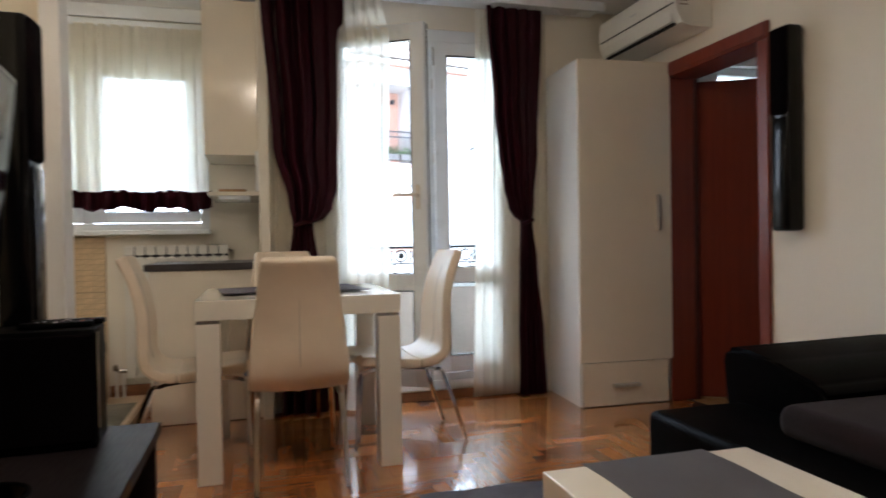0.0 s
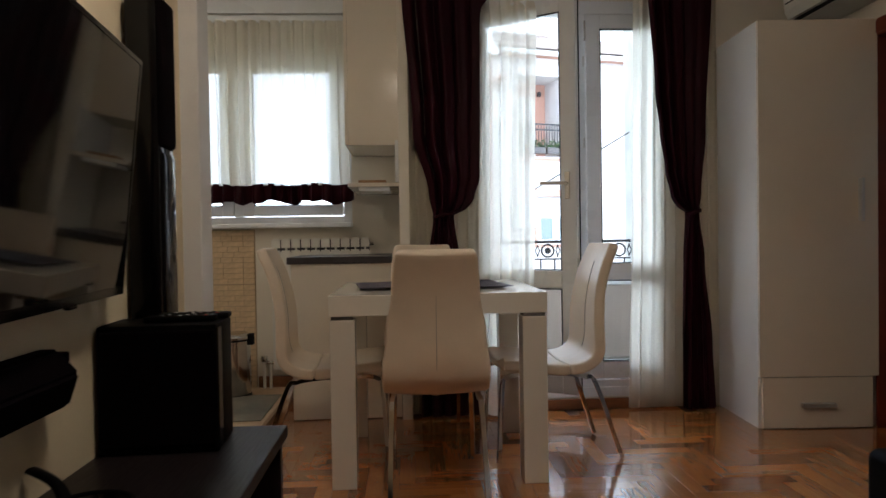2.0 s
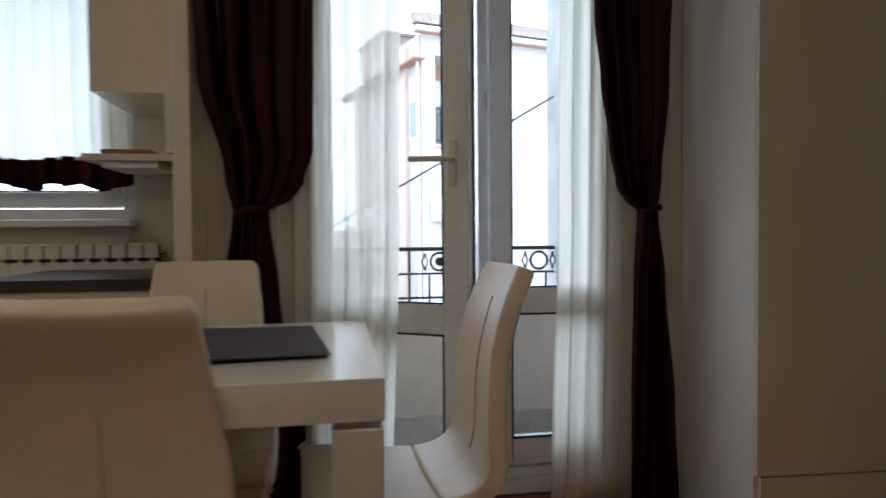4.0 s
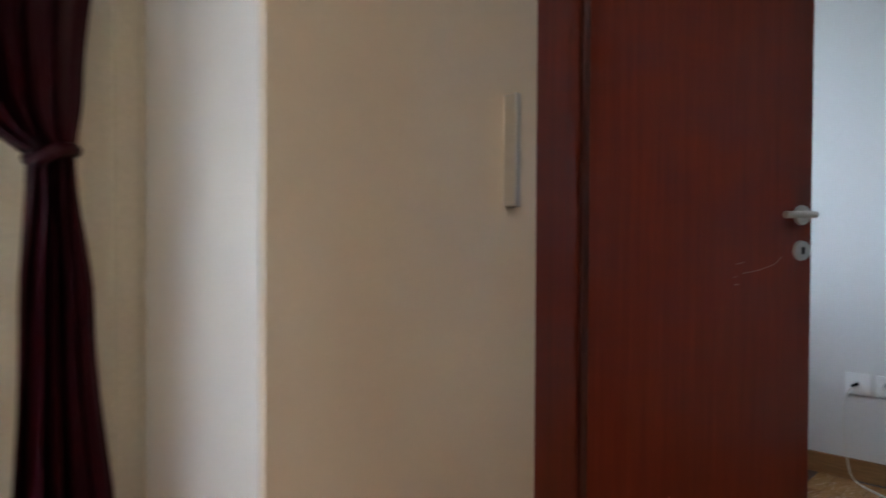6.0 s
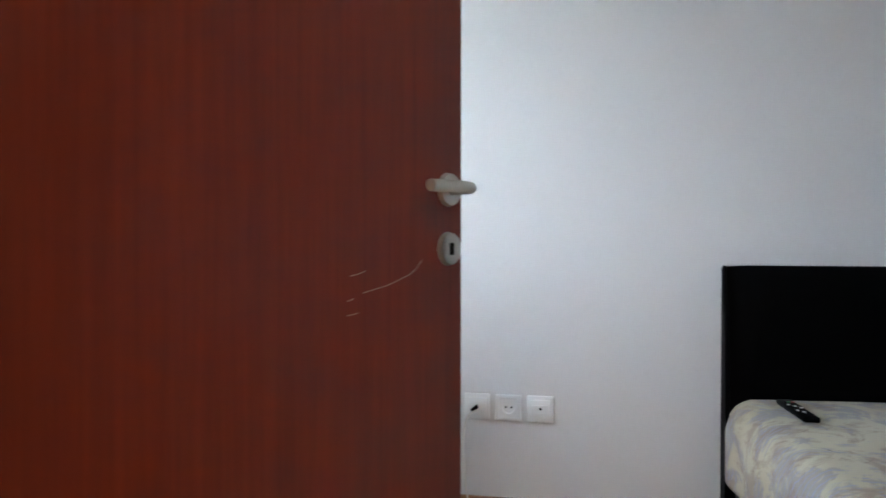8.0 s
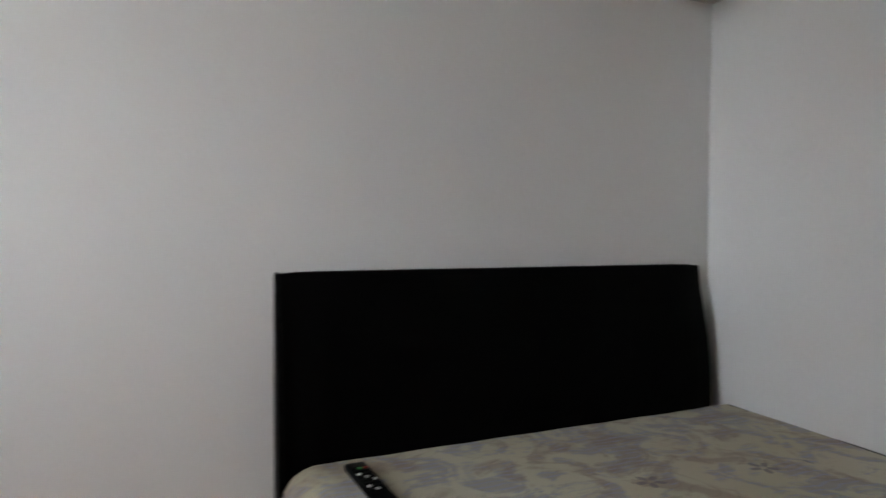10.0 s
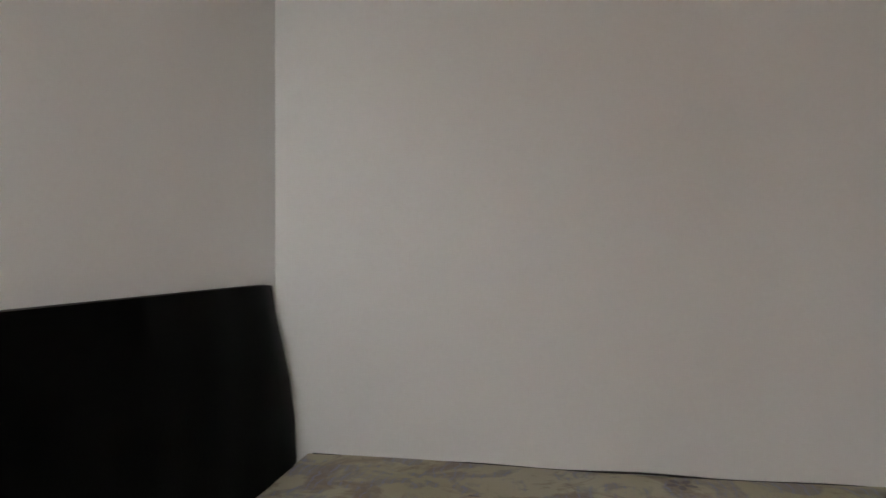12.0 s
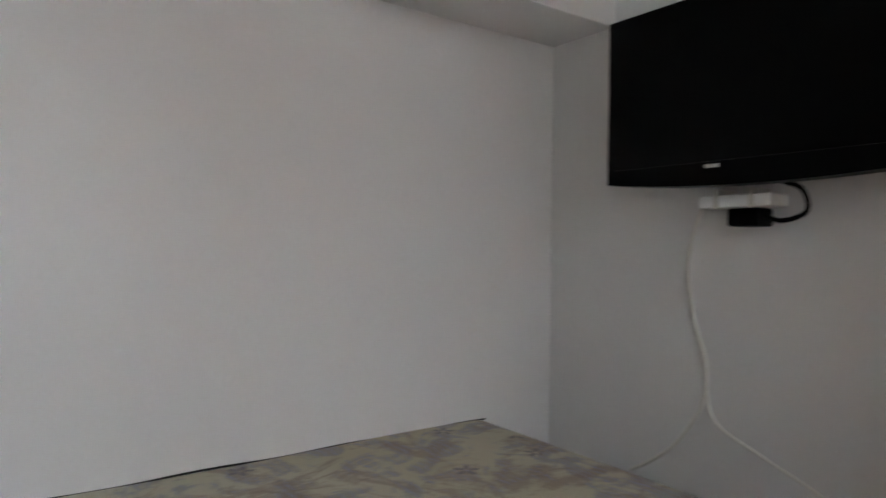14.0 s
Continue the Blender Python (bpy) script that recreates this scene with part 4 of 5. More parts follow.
# sofa, coffee table, rug
sofa = thing("sofa", "black leather sofa with dark brown seat cushions", "sofa")


def soft_box(x0, x1, y0, y1, z0, z1, r, seg=4):
    return box(x0, x1, y0, y1, z0, z1, r, seg)


part("base", soft_box(2.215, 3.10, -0.9, 1.745, 0.06, 0.402, 0.035), BLACK_LEATHER, sofa, "", True)
arm = bmesh.new()
pr = [(1.30, 0.40), (1.30, 0.50), (1.36, 0.545), (1.55, 0.588), (1.72, 0.612), (1.80, 0.60), (1.815, 0.55), (1.79, 0.30), (1.76, 0.06), (1.40, 0.06)]
ra = [arm.verts.new((2.60 + 0.05 * (z < 0.3), y, z)) for y, z in pr]
rb = [arm.verts.new((3.395, y, z + 0.01)) for y, z in pr]
for i in range(len(pr)):
    j = (i + 1) % len(pr)
    arm.faces.new((ra[i], ra[j], rb[j], rb[i]))
arm.faces.new(ra)
arm.faces.new(rb)
bmesh.ops.bevel(arm, geom=arm.edges[:], offset=0.022, segments=3, affect='EDGES')
part("armrest", arm, BLACK_LEATHER, sofa, "", True)
part("seat_cushion", soft_box(2.42, 3.02, 0.30, 1.335, 0.395, 0.505, 0.045), BROWN_CLOTH, sofa, "dark brown microfibre cushion", True)
part("seat_cushion", soft_box(2.42, 3.02, -0.80, 0.29, 0.395, 0.505, 0.045), BROWN_CLOTH, sofa, "dark brown microfibre cushion", True)
part("backrest", soft_box(3.02, 3.40, -0.85, 1.33, 0.2, 0.80, 0.05), BLACK_LEATHER, sofa, "", True)
for x in (2.35, 3.15):
    for y in (-0.8, 1.62):
        part("foot", rod((x, y, -0.022), (x, y, 0.07), 0.02, 0.025, 14), CHROME, sofa)

here(-0.3135, 0.1165, 0, 1.1)
ct = thing("coffee_table", "low cream high-gloss coffee table", "coffee table")
part("tabletop", box(1.625, 2.20, 0.05, 1.135, 0.335, 0.42, 0.003), LACQUER, ct)
for x in (1.63, 2.10):
    for y in (0.055, 1.035):
        part("leg", box(x, x + 0.095, y, y + 0.095, 0.012, 0.335, 0.003), LACQUER, ct)
run = part("table_runner", sheet(lambda u, v: Vector((1.735 + u * 0.34 + 0.004 * math.sin(9 * v), 0.03 + v * 1.12, 0.4225 + 0.0016 * math.sin(11 * v + 3 * u) * math.sin(7 * u) + 0.0014 * math.sin(23 * v))), 24, 60, 0.002), RUNNER, None, "", True)
tagged(run, "slate-grey cloth runner with soft creases on the coffee table", "table runner")
here(0.1, 0.3, 0)
rug = part("rug", sheet(lambda u, v: Vector((1.30 + u * 1.5, 0.0 + v * 2.15 + 0.008 * math.sin(30 * u), 0.006 + 0.006 * min(1, 12 * min(u, 1 - u, v, 1 - v)))), 60, 70, 0.004), RUG, None, "", True)
tagged(rug, "blue-grey shaggy rug under the coffee table", "rug")

here()
# ceiling lamp above the view, inferred as the source of the warm glints
lamp = thing("ceiling_lamp", "unseen lit round ceiling lamp with warm glass shade", "ceiling lamp", m=pose(0.95, 1.30, 2.664))
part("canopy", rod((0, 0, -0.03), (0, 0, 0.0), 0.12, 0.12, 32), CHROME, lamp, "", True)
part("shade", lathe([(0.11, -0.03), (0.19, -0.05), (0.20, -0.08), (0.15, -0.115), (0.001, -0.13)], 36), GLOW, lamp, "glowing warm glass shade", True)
# second lamp, unseen: added to brighten the kitchen, as its warm tone suggests
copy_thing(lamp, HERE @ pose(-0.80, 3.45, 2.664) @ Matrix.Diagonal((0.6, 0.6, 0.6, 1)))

# ---- kitchen ----
here(0.035, 0.995, 0.0, 1.031, 0.8, 1.046)
base = thing("kitchen_base_unit", "cream laminate kitchen base unit with plain end panel", "kitchen unit")
part("end_panel", box(0.115, 0.728, 3.69, 3.708, 0.005, 0.872, 0.001), CABINET, base)
part("body", box(0.135, 0.728, 3.709, 4.53, 0.09, 0.872), CABINET_SIDE, base)
part("plinth", box(0.17, 0.728, 3.709, 4.53, 0.0, 0.09), DARK_TRIM, base)
for y in (3.715, 4.12):
    d = part("cabinet_door", box(0.116, 0.134, y, y + 0.40, 0.10, 0.868, 0.001), CABINET, base)
    part("handle", tube([(0.108, y + 0.36, 0.60), (0.09, y + 0.36, 0.60), (0.09, y + 0.36, 0.78), (0.108, y + 0.36, 0.78)], 0.005, 8), ALU, d)
top = part("worktop", box(0.092, 0.729, 3.675, 4.54, 0.872, 0.911, 0.003), COUNTER)
tagged(top, "dark brown worktop on the kitchen base unit", "worktop")

here(0.053, 0, 0.02)
upper = thing("kitchen_wall_unit", "tall cream kitchen wall unit with an open shelf below", "kitchen unit")
part("body", box(0.432, 0.734, 4.096, 4.645, 1.60, 2.56, 0.001), CABINET, upper)
for y in (4.10, 4.375):
    part("cabinet_door", box(0.412, 0.431, y, y + 0.268, 1.602, 2.556, 0.001), CABINET, upper)
part("side_panel", box(0.714, 0.7345, 3.90, 4.645, 1.36, 1.60, 0.001), CABINET_SIDE, upper)
part("open_shelf", box(0.44, 0.7345, 3.91, 4.645, 1.335, 1.358, 0.001), CABINET, upper)
part("shelf_light", box(0.50, 0.68, 3.93, 4.2, 1.312, 1.335, 0.003), WHITE_PVC, upper)
bx = part("flat_box", box(0.50, 0.66, 3.92, 4.05, 1.3585, 1.374, 0.003), OAK_TRIM)
tagged(bx, "flat pale wooden box lying on the open shelf", "box")

here(0.148, 0, 0.059, 0.954, 1.0, 0.963)
rad = thing("radiator", "white aluminium sectional radiator under the kitchen window", "radiator")
for i in range(10):
    x0 = -0.245 + i * 0.0694
    s = bmesh.new()
    box(x0 + 0.004, x0 + 0.0655, 4.555, 4.562, 0.13, 0.962, 0.002, bm=s)
    box(x0 + 0.004, x0 + 0.0655, 4.555, 4.566, 0.978, 1.035, 0.003, bm=s)
    box(x0 + 0.029, x0 + 0.041, 4.562, 4.635, 0.14, 1.025, bm=s)
    box(x0 + 0.004, x0 + 0.0655, 4.615, 4.622, 0.16, 1.01, 0.002, bm=s)
    box(x0 + 0.012, x0 + 0.058, 4.567, 4.584, 0.985, 1.045, 0.005, bm=s)
    box(x0 + 0.012, x0 + 0.058, 4.596, 4.614, 0.985, 1.045, 0.005, bm=s)
    box(x0 + 0.002, x0 + 0.067, 4.565, 4.61, 0.14, 0.19, 0.006, bm=s)
    part("section", s, ENAMEL, rad)
# dark sheet added inside to give the shade seen between fin tops
part("gap_shade", boxes((-0.24, 0.445, 4.586, 4.594, 0.95, 1.035)), POT, rad, "dark strip painting the shade between the fins")
part("valve", rod((-0.30, 4.60, 0.175), (-0.245, 4.60, 0.175), 0.014, 0.018), STEEL, rad, "nickel radiator valve", True)
part("valve_head", lathe([(0.001, 0.0), (0.02, 0.0), (0.024, 0.02), (0.02, 0.04), (0.001, 0.042)], 16, (-0.315, 4.60, 0.18)), STEEL, rad, "round nickel valve head", True)
for x in (-0.315, -0.27):
    part("pipe", rod((x, 4.60, -0.014), (x, 4.60, 0.18), 0.011), ENAMEL, rad, "", True)
part("vent_plug", rod((0.45, 4.588, 1.0), (0.475, 4.588, 1.0), 0.014, 0.008), STEEL, rad, "", True)

here(0.115, 0.0, 0.05)
binn = thing("pedal_bin", "polished steel pedal bin with black rim", "pedal bin", m=pose(-0.43, 4.42, 0))
part("body", lathe([(0.001, 0.012), (0.112, 0.012), (0.115, 0.02), (0.113, 0.36), (0.10, 0.362)], 36), STEEL, binn, "", True)
part("lid", lathe([(0.116, 0.362), (0.118, 0.385), (0.09, 0.41), (0.001, 0.418)], 36), STEEL, binn, "domed steel lid", True)
part("rim", tube([(0.115 * math.cos(a), 0.115 * math.sin(a), 0.366) for a in [2 * math.pi * i / 32 for i in range(32)]], 0.006, 8, closed=True), BLACK_PLASTIC, binn, "", True)
part("hinge", boxes((0.10, 0.135, -0.03, 0.03, 0.33, 0.40, 0.004)), BLACK_PLASTIC, binn)
part("foot_ring", rod((0, 0, 0), (0, 0, 0.014), 0.117, 0.117, 32), BLACK_PLASTIC, binn)

here(0.0, 0.08, 0.05)
kr = part("bath_mat", sheet(lambda u, v: Vector((-0.62 + u * 0.62 + 0.03 * v * 0, 3.70 + v * 0.62, 0.004 + 0.009 * min(1, 10 * min(u, 1 - u, v, 1 - v)))), 40, 40, 0.004), KITCHEN_RUG, None, "", True)
kr.name = "kitchen_mat"
tagged(kr, "olive-grey pile mat on the kitchen floor", "mat")

here(0.115, 0, 0)
th, pn = drape("cafe_curtain", "short cream voile curtain with aubergine ruffle at the kitchen window", [(1.2, -1.20), (2.7, -1.20)], [(1.2, 0.36), (1.42, 0.352), (1.6, 0.345), (2.6, 0.345)], 0, 0, 4.585, 21, 0.022, VOILE_KITCHEN, "sheer curtain", "", 21, 220)
part("voile", pn(2.53, 1.422), VOILE_KITCHEN, th, "", True)
part("ruffle", sheet(lambda u, v: Vector((-1.20 + u * 1.565 + 0.006 * math.sin(150 * u), 4.575 + (0.014 + 0.018 * v) * math.sin(118 * u + 2 * math.sin(17 * u)), 1.43 - 0.122 * v + 0.008 * math.sin(31 * u + 1) + 0.010 * v * math.sin(59 * u + 1.5 * math.sin(23 * u)))), 260, 8), PURPLE, th, "gathered aubergine ruffle", True)

# ---- bedroom ----
here(0.168, -0.342, -0.022)
bed = thing("bed", "double bed with black leather frame and printed cream cover", "bed", m=pose(0, 0, 0.047))
part("base", soft_box(3.59, 5.24, 1.535, 2.79, 0.06, 0.33, 0.02, 3), BLACK_LEATHER, bed, "", True)


def cover(u, v):
    s = v * 1.68
    edge = 1.265
    if s <= edge:
        y, z = 1.518 + s, 0.503 - 0.020 * s / edge + 0.004 * math.sin(math.pi * min(1, s / edge))
        if s > edge - 0.05:
            z -= 0.02 * ((s - edge + 0.05) / 0.05) ** 2
    else:
        d = s - edge
        y, z = 2.783 + 0.03 * math.sin(min(1.57, d * 14)) + 0.008 * math.sin(38 * u + 2) * min(1, d * 6), 0.464 - d * 0.62
    x = 3.585 + u * (5.232 - 3.585)
    z += 0.003 * math.sin(9 * u + 4 * v) + 0.004 * math.sin(21 * u) * max(0, v - 0.7)
    ex = min(u, 1 - u)
    if u < 0.03:
        z -= 0.022 * (1 - u / 0.03) ** 2
    return Vector((x, y, z))


part("bedspread", sheet(cover, 60, 70, 0.006), BEDCLOTH, bed, "cream cover printed with lilac-grey flowers", True)
part("mattress", soft_box(3.60, 5.225, 1.53, 2.785, 0.33, 0.455, 0.03, 3), BEDCLOTH, bed, "", True)
hb = bmesh.new()
HP = [(5.310, 0.06), (5.310, 0.906), (5.302, 0.918), (5.286, 0.917), (5.272, 0.85), (5.256, 0.78), (5.238, 0.69), (5.228, 0.60), (5.224, 0.50), (5.226, 0.30), (5.232, 0.06)]
NW = 26
rows_ = []
for k in range(NW + 1):
    t = k / NW
    y = 1.568 + 1.249 * t
    pinch = 0.018 * (math.exp(-t * 42) + math.exp(-(1 - t) * 42))
    rows_.append([hb.verts.new((x + (pinch + 0.002 * math.sin(40 * t + 9 * z) if x < 5.29 else 0), y, z - pinch * 0.3 * (z > 0.8))) for x, z in HP])
for a, c in zip(rows_, rows_[1:]):
    for i in range(len(HP)):
        j = (i + 1) % len(HP)
        hb.faces.new((a[i], a[j], c[j], c[i]))
hb.faces.new(rows_[0])
hb.faces.new(rows_[-1])
part("headboard", hb, BLACK_LEATHER, bed, "padded black leather headboard", True)
part("piping", tube(curve_points([(x, 2.813, z) for x, z in HP[3:10]], 30), 0.005, 8), BLACK_LEATHER, bed, "", True)
part("piping", tube([(mix(3.60, 5.22, i / 30), 1.519, 0.502 + 0.002 * math.sin(i * 0.9)) for i in range(31)], 0.0026, 6), BENCH_WOOD, bed, "dark corded edge", True)
for x in (3.75, 5.1):
    for y in (1.62, 2.70):
        part("foot", rod((x, y, -0.025), (x, y, 0.07), 0.022), BLACK_PLASTIC, bed)
remote_control(pose(5.042, 2.66, 0.536, 0, 0, 93), "black remote control with coloured keys lying on the bed", 0.045, 0.22)


here()


def socket_plate(name, label, y, kind):
    th = thing(name, label, "wall socket", "wall sockets beside the bed", m=pose(5.4845, y, 0.42, 0, 0, 90) @ Matrix.Scale(1.07, 4))
    if kind == "power":
        part("frame", boxes((-0.044, -0.030, 0, 0.010, -0.044, 0.044, 0.003), (0.030, 0.044, 0, 0.010, -0.044, 0.044, 0.003), (-0.031, 0.031, 0, 0.0098, 0.030, 0.0438, 0.003), (-0.031, 0.031, 0, 0.0098, -0.0438, -0.030, 0.003)), SOCKET, th)
        ins = bmesh.new()
        loops = []
        for y, r in ((0.0125, 0.0), (0.0125, 0.0205), (0.001, 0.0195), (0.001, 0.0005)):
            ring_ = []
            for k in range(32):
                a = 2 * math.pi * k / 32
                c, q = math.cos(a), math.sin(a)
                e = r if r else 0.0305 / max(abs(c), abs(q))
                ring_.append(ins.verts.new((c * e, y, q * e)))
            loops.append(ring_)
        for la, lb in zip(loops, loops[1:]):
            for k in range(32):
                ins.faces.new((la[k], la[(k + 1) % 32], lb[(k + 1) % 32], lb[k]))
        bmesh.ops.recalc_face_normals(ins, faces=ins.faces)
        part("insert", ins, SOCKET, th, "round recessed power outlet")
    else:
        part("frame", box(-0.044, 0.044, 0.0, 0.010, -0.044, 0.044, 0.003), SOCKET, th, "", True)
        part("insert", box(-0.031, 0.031, 0.008, 0.0125, -0.031, 0.031, 0.002), SOCKET, th, "", True)
    if kind == "power":
        for x in (-0.0095, 0.0095):
            part("contact", rod((x, 0.001, 0), (x, 0.0018, 0), 0.0032, 0.0032, 10), HOLE_SHADE, th)
    elif kind == "aerial":
        part("jack", rod((0, 0.012, 0.002), (0, 0.019, 0.002), 0.006, 0.005, 14), STEEL, th, "", True)
        part("plug", rod((0, 0.017, 0.0), (0.012, 0.042, -0.006), 0.007, 0.0055, 12), BLACK_PLASTIC, th, "black aerial plug", True)
    else:
        part("cover_flap", box(-0.025, 0.025, 0.0125, 0.0145, -0.016, 0.014, 0.001), SOCKET, th)
        part("port", rod((0, 0.0142, 0.002), (0, 0.0152, 0.002), 0.0045, 0.0045, 10), HOLE_SHADE, th)
    return th


socket_plate("wall_socket", "white aerial socket with a black plug", 3.315, "aerial")
socket_plate("wall_socket", "white round power socket", 3.20, "power")
socket_plate("wall_socket", "white data socket with closed flap", 3.085, "data")
here(0.168, -0.24, -0.018)
part("cable", tube(curve_points([(5.272, 3.556, 0.433), (5.262, 3.585, 0.40), (5.29, 3.605, 0.30), (5.30, 3.60, 0.19), (5.29, 3.585, 0.10), (5.26, 3.55, 0.03), (5.15, 3.42, 0.024), (5.0, 3.2, 0.024), (4.9, 2.95, 0.024), (4.85, 2.85, 0.024)], 60), 0.003, 8), CABLE_W, thing("aerial_cable", "white aerial cable trailing from the socket to the floor", "cable"), "", True)

here()
over = thing("overbed_cupboard", "long white cupboard hung over the bed", "cupboard")
part("body", box(3.492, 5.484, 1.176, 1.415, 1.726, 2.40, 0.001), CABINET_SIDE, over)
for i in range(3):
    part("cupboard_door", box(3.493 + i * 0.664, 3.493 + i * 0.664 + 0.6615, 1.416, 1.435, 1.724, 2.398, 0.0015), CABINET_SIDE, over)

here(0.06, -0.33, -0.009)
tv2 = thing("television", "black flat television on the bedroom wall", "television", m=pose(3.58, 2.275, 1.462, 0, 0, 0))


def bowed(x0, x1, w, h, bow):
    b = bmesh.new()
    n = 24
    prof = [(mix(-w, w, i / n), -h - bow * (1 - (2 * i / n - 1) ** 2)) for i in range(n + 1)] + [(w, h), (-w, h)]
    ra = [b.verts.new((x0, y, z)) for y, z in prof]
    rb = [b.verts.new((x1, y, z)) for y, z in prof]
    for i in range(len(prof)):
        j = (i + 1) % len(prof)
        b.faces.new((ra[i], ra[j], rb[j], rb[i]))
    b.faces.new(ra)
    b.faces.new(rb)
    bmesh.ops.bevel(b, geom=[e for e in b.edges if e.calc_face_angle(0) > 0.8], offset=0.006, segments=3, affect='EDGES')
    return b


part("casing", bowed(-0.05, 0.0, 0.41, 0.222, 0.022), CASING_MATT, tv2, "", True)
part("screen", boxes((-0.001, 0.002, -0.385, 0.385, -0.185, 0.205)), SCREEN_MATT, tv2, "dark screen")
part("logo", boxes((0.0, 0.002, -0.115, -0.08, -0.200, -0.192)), ALU, tv2, "small grey badge")
part("wall_bracket", boxes((-0.124, -0.05, -0.12, 0.12, -0.1, 0.1)), BLACK_PLASTIC, tv2)


here(0.03, -0.325, -0.018)
st = thing("set_top_box", "small white box strapped under the bedroom television", "set-top box", m=pose(3.497, 2.185, 1.195))
part("body", box(-0.040, 0.04, -0.095, 0.095, -0.016, 0.016, 0.008), SOCKET, st, "", True)
for y in (-0.045, 0.045):
    part("strap", boxes((-0.042, 0.0425, y - 0.006, y + 0.006, -0.018, 0.03)), CABLE_W, st)
ad = thing("power_adapter", "black power adapter hanging under the white box", "adapter", m=pose(3.495, 2.205, 1.155))
part("body", box(-0.035, 0.035, -0.04, 0.04, -0.022, 0.022, 0.006), BLACK_PLASTIC, ad, "", True)
pc = thing("power_cable", "black looped cable under the bedroom television", "cable", m=pose(0, 0, 0.045))
part("cable", tube(curve_points([(3.50, 2.245, 1.115), (3.51, 2.29, 1.10), (3.51, 2.345, 1.12), (3.51, 2.335, 1.17), (3.51, 2.285, 1.195)], 30), 0.006, 8), BLACK_PLASTIC, pc, "", True)
here(-0.041, -0.02, -0.02)
wc = thing("aerial_cable", "white cable hanging down the wall behind the bed", "cable")
part("cable", tube(curve_points([(3.565, 1.775, 1.195), (3.548, 1.745, 1.15), (3.542, 1.722, 1.08), (3.541, 1.715, 1.01), (3.541, 1.735, 0.89), (3.541, 1.771, 0.779), (3.541, 1.762, 0.67), (3.543, 1.692, 0.555), (3.545, 1.62, 0.49), (3.55, 1.545, 0.44)], 60), 0.0055, 8), CABLE_W, wc, "", True)
wc = thing("aerial_cable", "thin white cable clipped slantwise along the wall", "cable")
part("cable", tube(curve_points([(3.538, 1.768, 0.72), (3.538, 1.80, 0.63), (3.538, 1.92, 0.575), (3.538, 2.05, 0.525), (3.538, 2.20, 0.45)], 30), 0.004, 8), CABLE_W, wc, "", True)

# ---- balcony and outdoors ----
here()
structure("balcony_floor", boxes((-1.3, 2.50, 4.33, 5.0, -0.2, -0.02)), CONCRETE, "pale concrete balcony floor")
structure("balcony_parapet", boxes((-1.3, 2.50, 4.855, 4.985, -0.02, 0.69)), STUCCO, "pinkish roughcast balcony parapet")
structure("balcony_skirting", boxes((-1.3, 2.50, 4.838, 4.855, -0.02, 0.16, 0.004)), CONCRETE, "worn grey concrete skirting with chipped top edge")
structure("balcony_coping", boxes((-1.3, 2.50, 4.83, 5.02, 0.69, 0.725, 0.006)), WHITE_PVC, "white parapet coping")
structure("balcony_side_wall", boxes((2.50, 2.66, 4.33, 5.05, -0.2, 2.9)), STUCCO_GREY, "grey roughcast balcony side wall")

here(0.242, 0.080, 0.057, 0.914)
rail = thing("balcony_railing", "black wrought-iron balcony railing with rings and scrolls", "railing")
RY = 5.29
for z, r in ((1.045, 0.016), (0.905, 0.009), (0.768, 0.009)):
    part("rail", boxes((-1.6, 2.46, RY - r, RY + r, z - r * 0.7, z + r * 0.7, 0.002)), IRON, rail)
x = -1.5
i = 0
while x < 2.44:
    part("baluster", boxes((x - 0.006, x + 0.006, RY - 0.006, RY + 0.006, 0.735, 0.905)), IRON, rail)
    if i % 5 in (0, 2):
        part("post", boxes((x - 0.007, x + 0.007, RY - 0.007, RY + 0.007, 0.905, 1.035)), IRON, rail)
    x += 0.115
    i += 1


def ring(cx, cz, r):
    return tube([(cx + r * math.cos(a), RY, cz + r * math.sin(a)) for a in [2 * math.pi * k / 28 for k in range(28)]], 0.008, 6, closed=True)


def scroll(cx, cz, s, up):
    pts = []
    for k in range(22):
        a = k / 21 * 4.2
        rr = 0.010 + 0.014 * k / 21
        pts.append((cx + s * (0.012 + 0.05 * k / 21 + rr * math.cos(a) * 0.6), RY, cz + up * (0.045 * math.sin(k / 21 * 3.1) + rr * math.sin(a) * 0.3)))
    return tube(pts, 0.005, 6)


for cx in (0.02, 0.60, 1.19, 1.779, 2.368):
    part("ring", ring(cx, 0.972, 0.05), IRON, rail)
    if cx != 2.368:
        part("boss", lathe([(0.001, -0.012), (0.026, -0.006), (0.026, 0.006), (0.001, 0.012)], 14), IRON, rail, "", True, pose(cx, RY, 0.972, 90, 0, 0))
    for s in (-1, 1):
        for up in (-1, 1):
            part("scroll", scroll(cx + s * 0.05, 0.972, s, up), IRON, rail)

part("line", tube([(0.95, 5.32, 1.03), (1.36, 5.32, 1.285), (2.0, 5.32, 1.655), (2.46, 5.32, 1.925), (2.60, 5.32, 2.01)], 0.006, 6), IRON, thing("stay_cable", "thin dark cable slanting up from the railing", "cable"))

here(2.307, -0.169, -0.286, 0.9198, turn=4.24)
structure("ground", boxes((-600, 600, 6.5, 1200, -7.3, -7.0)), GROUND, "green and grey ground below the balcony")

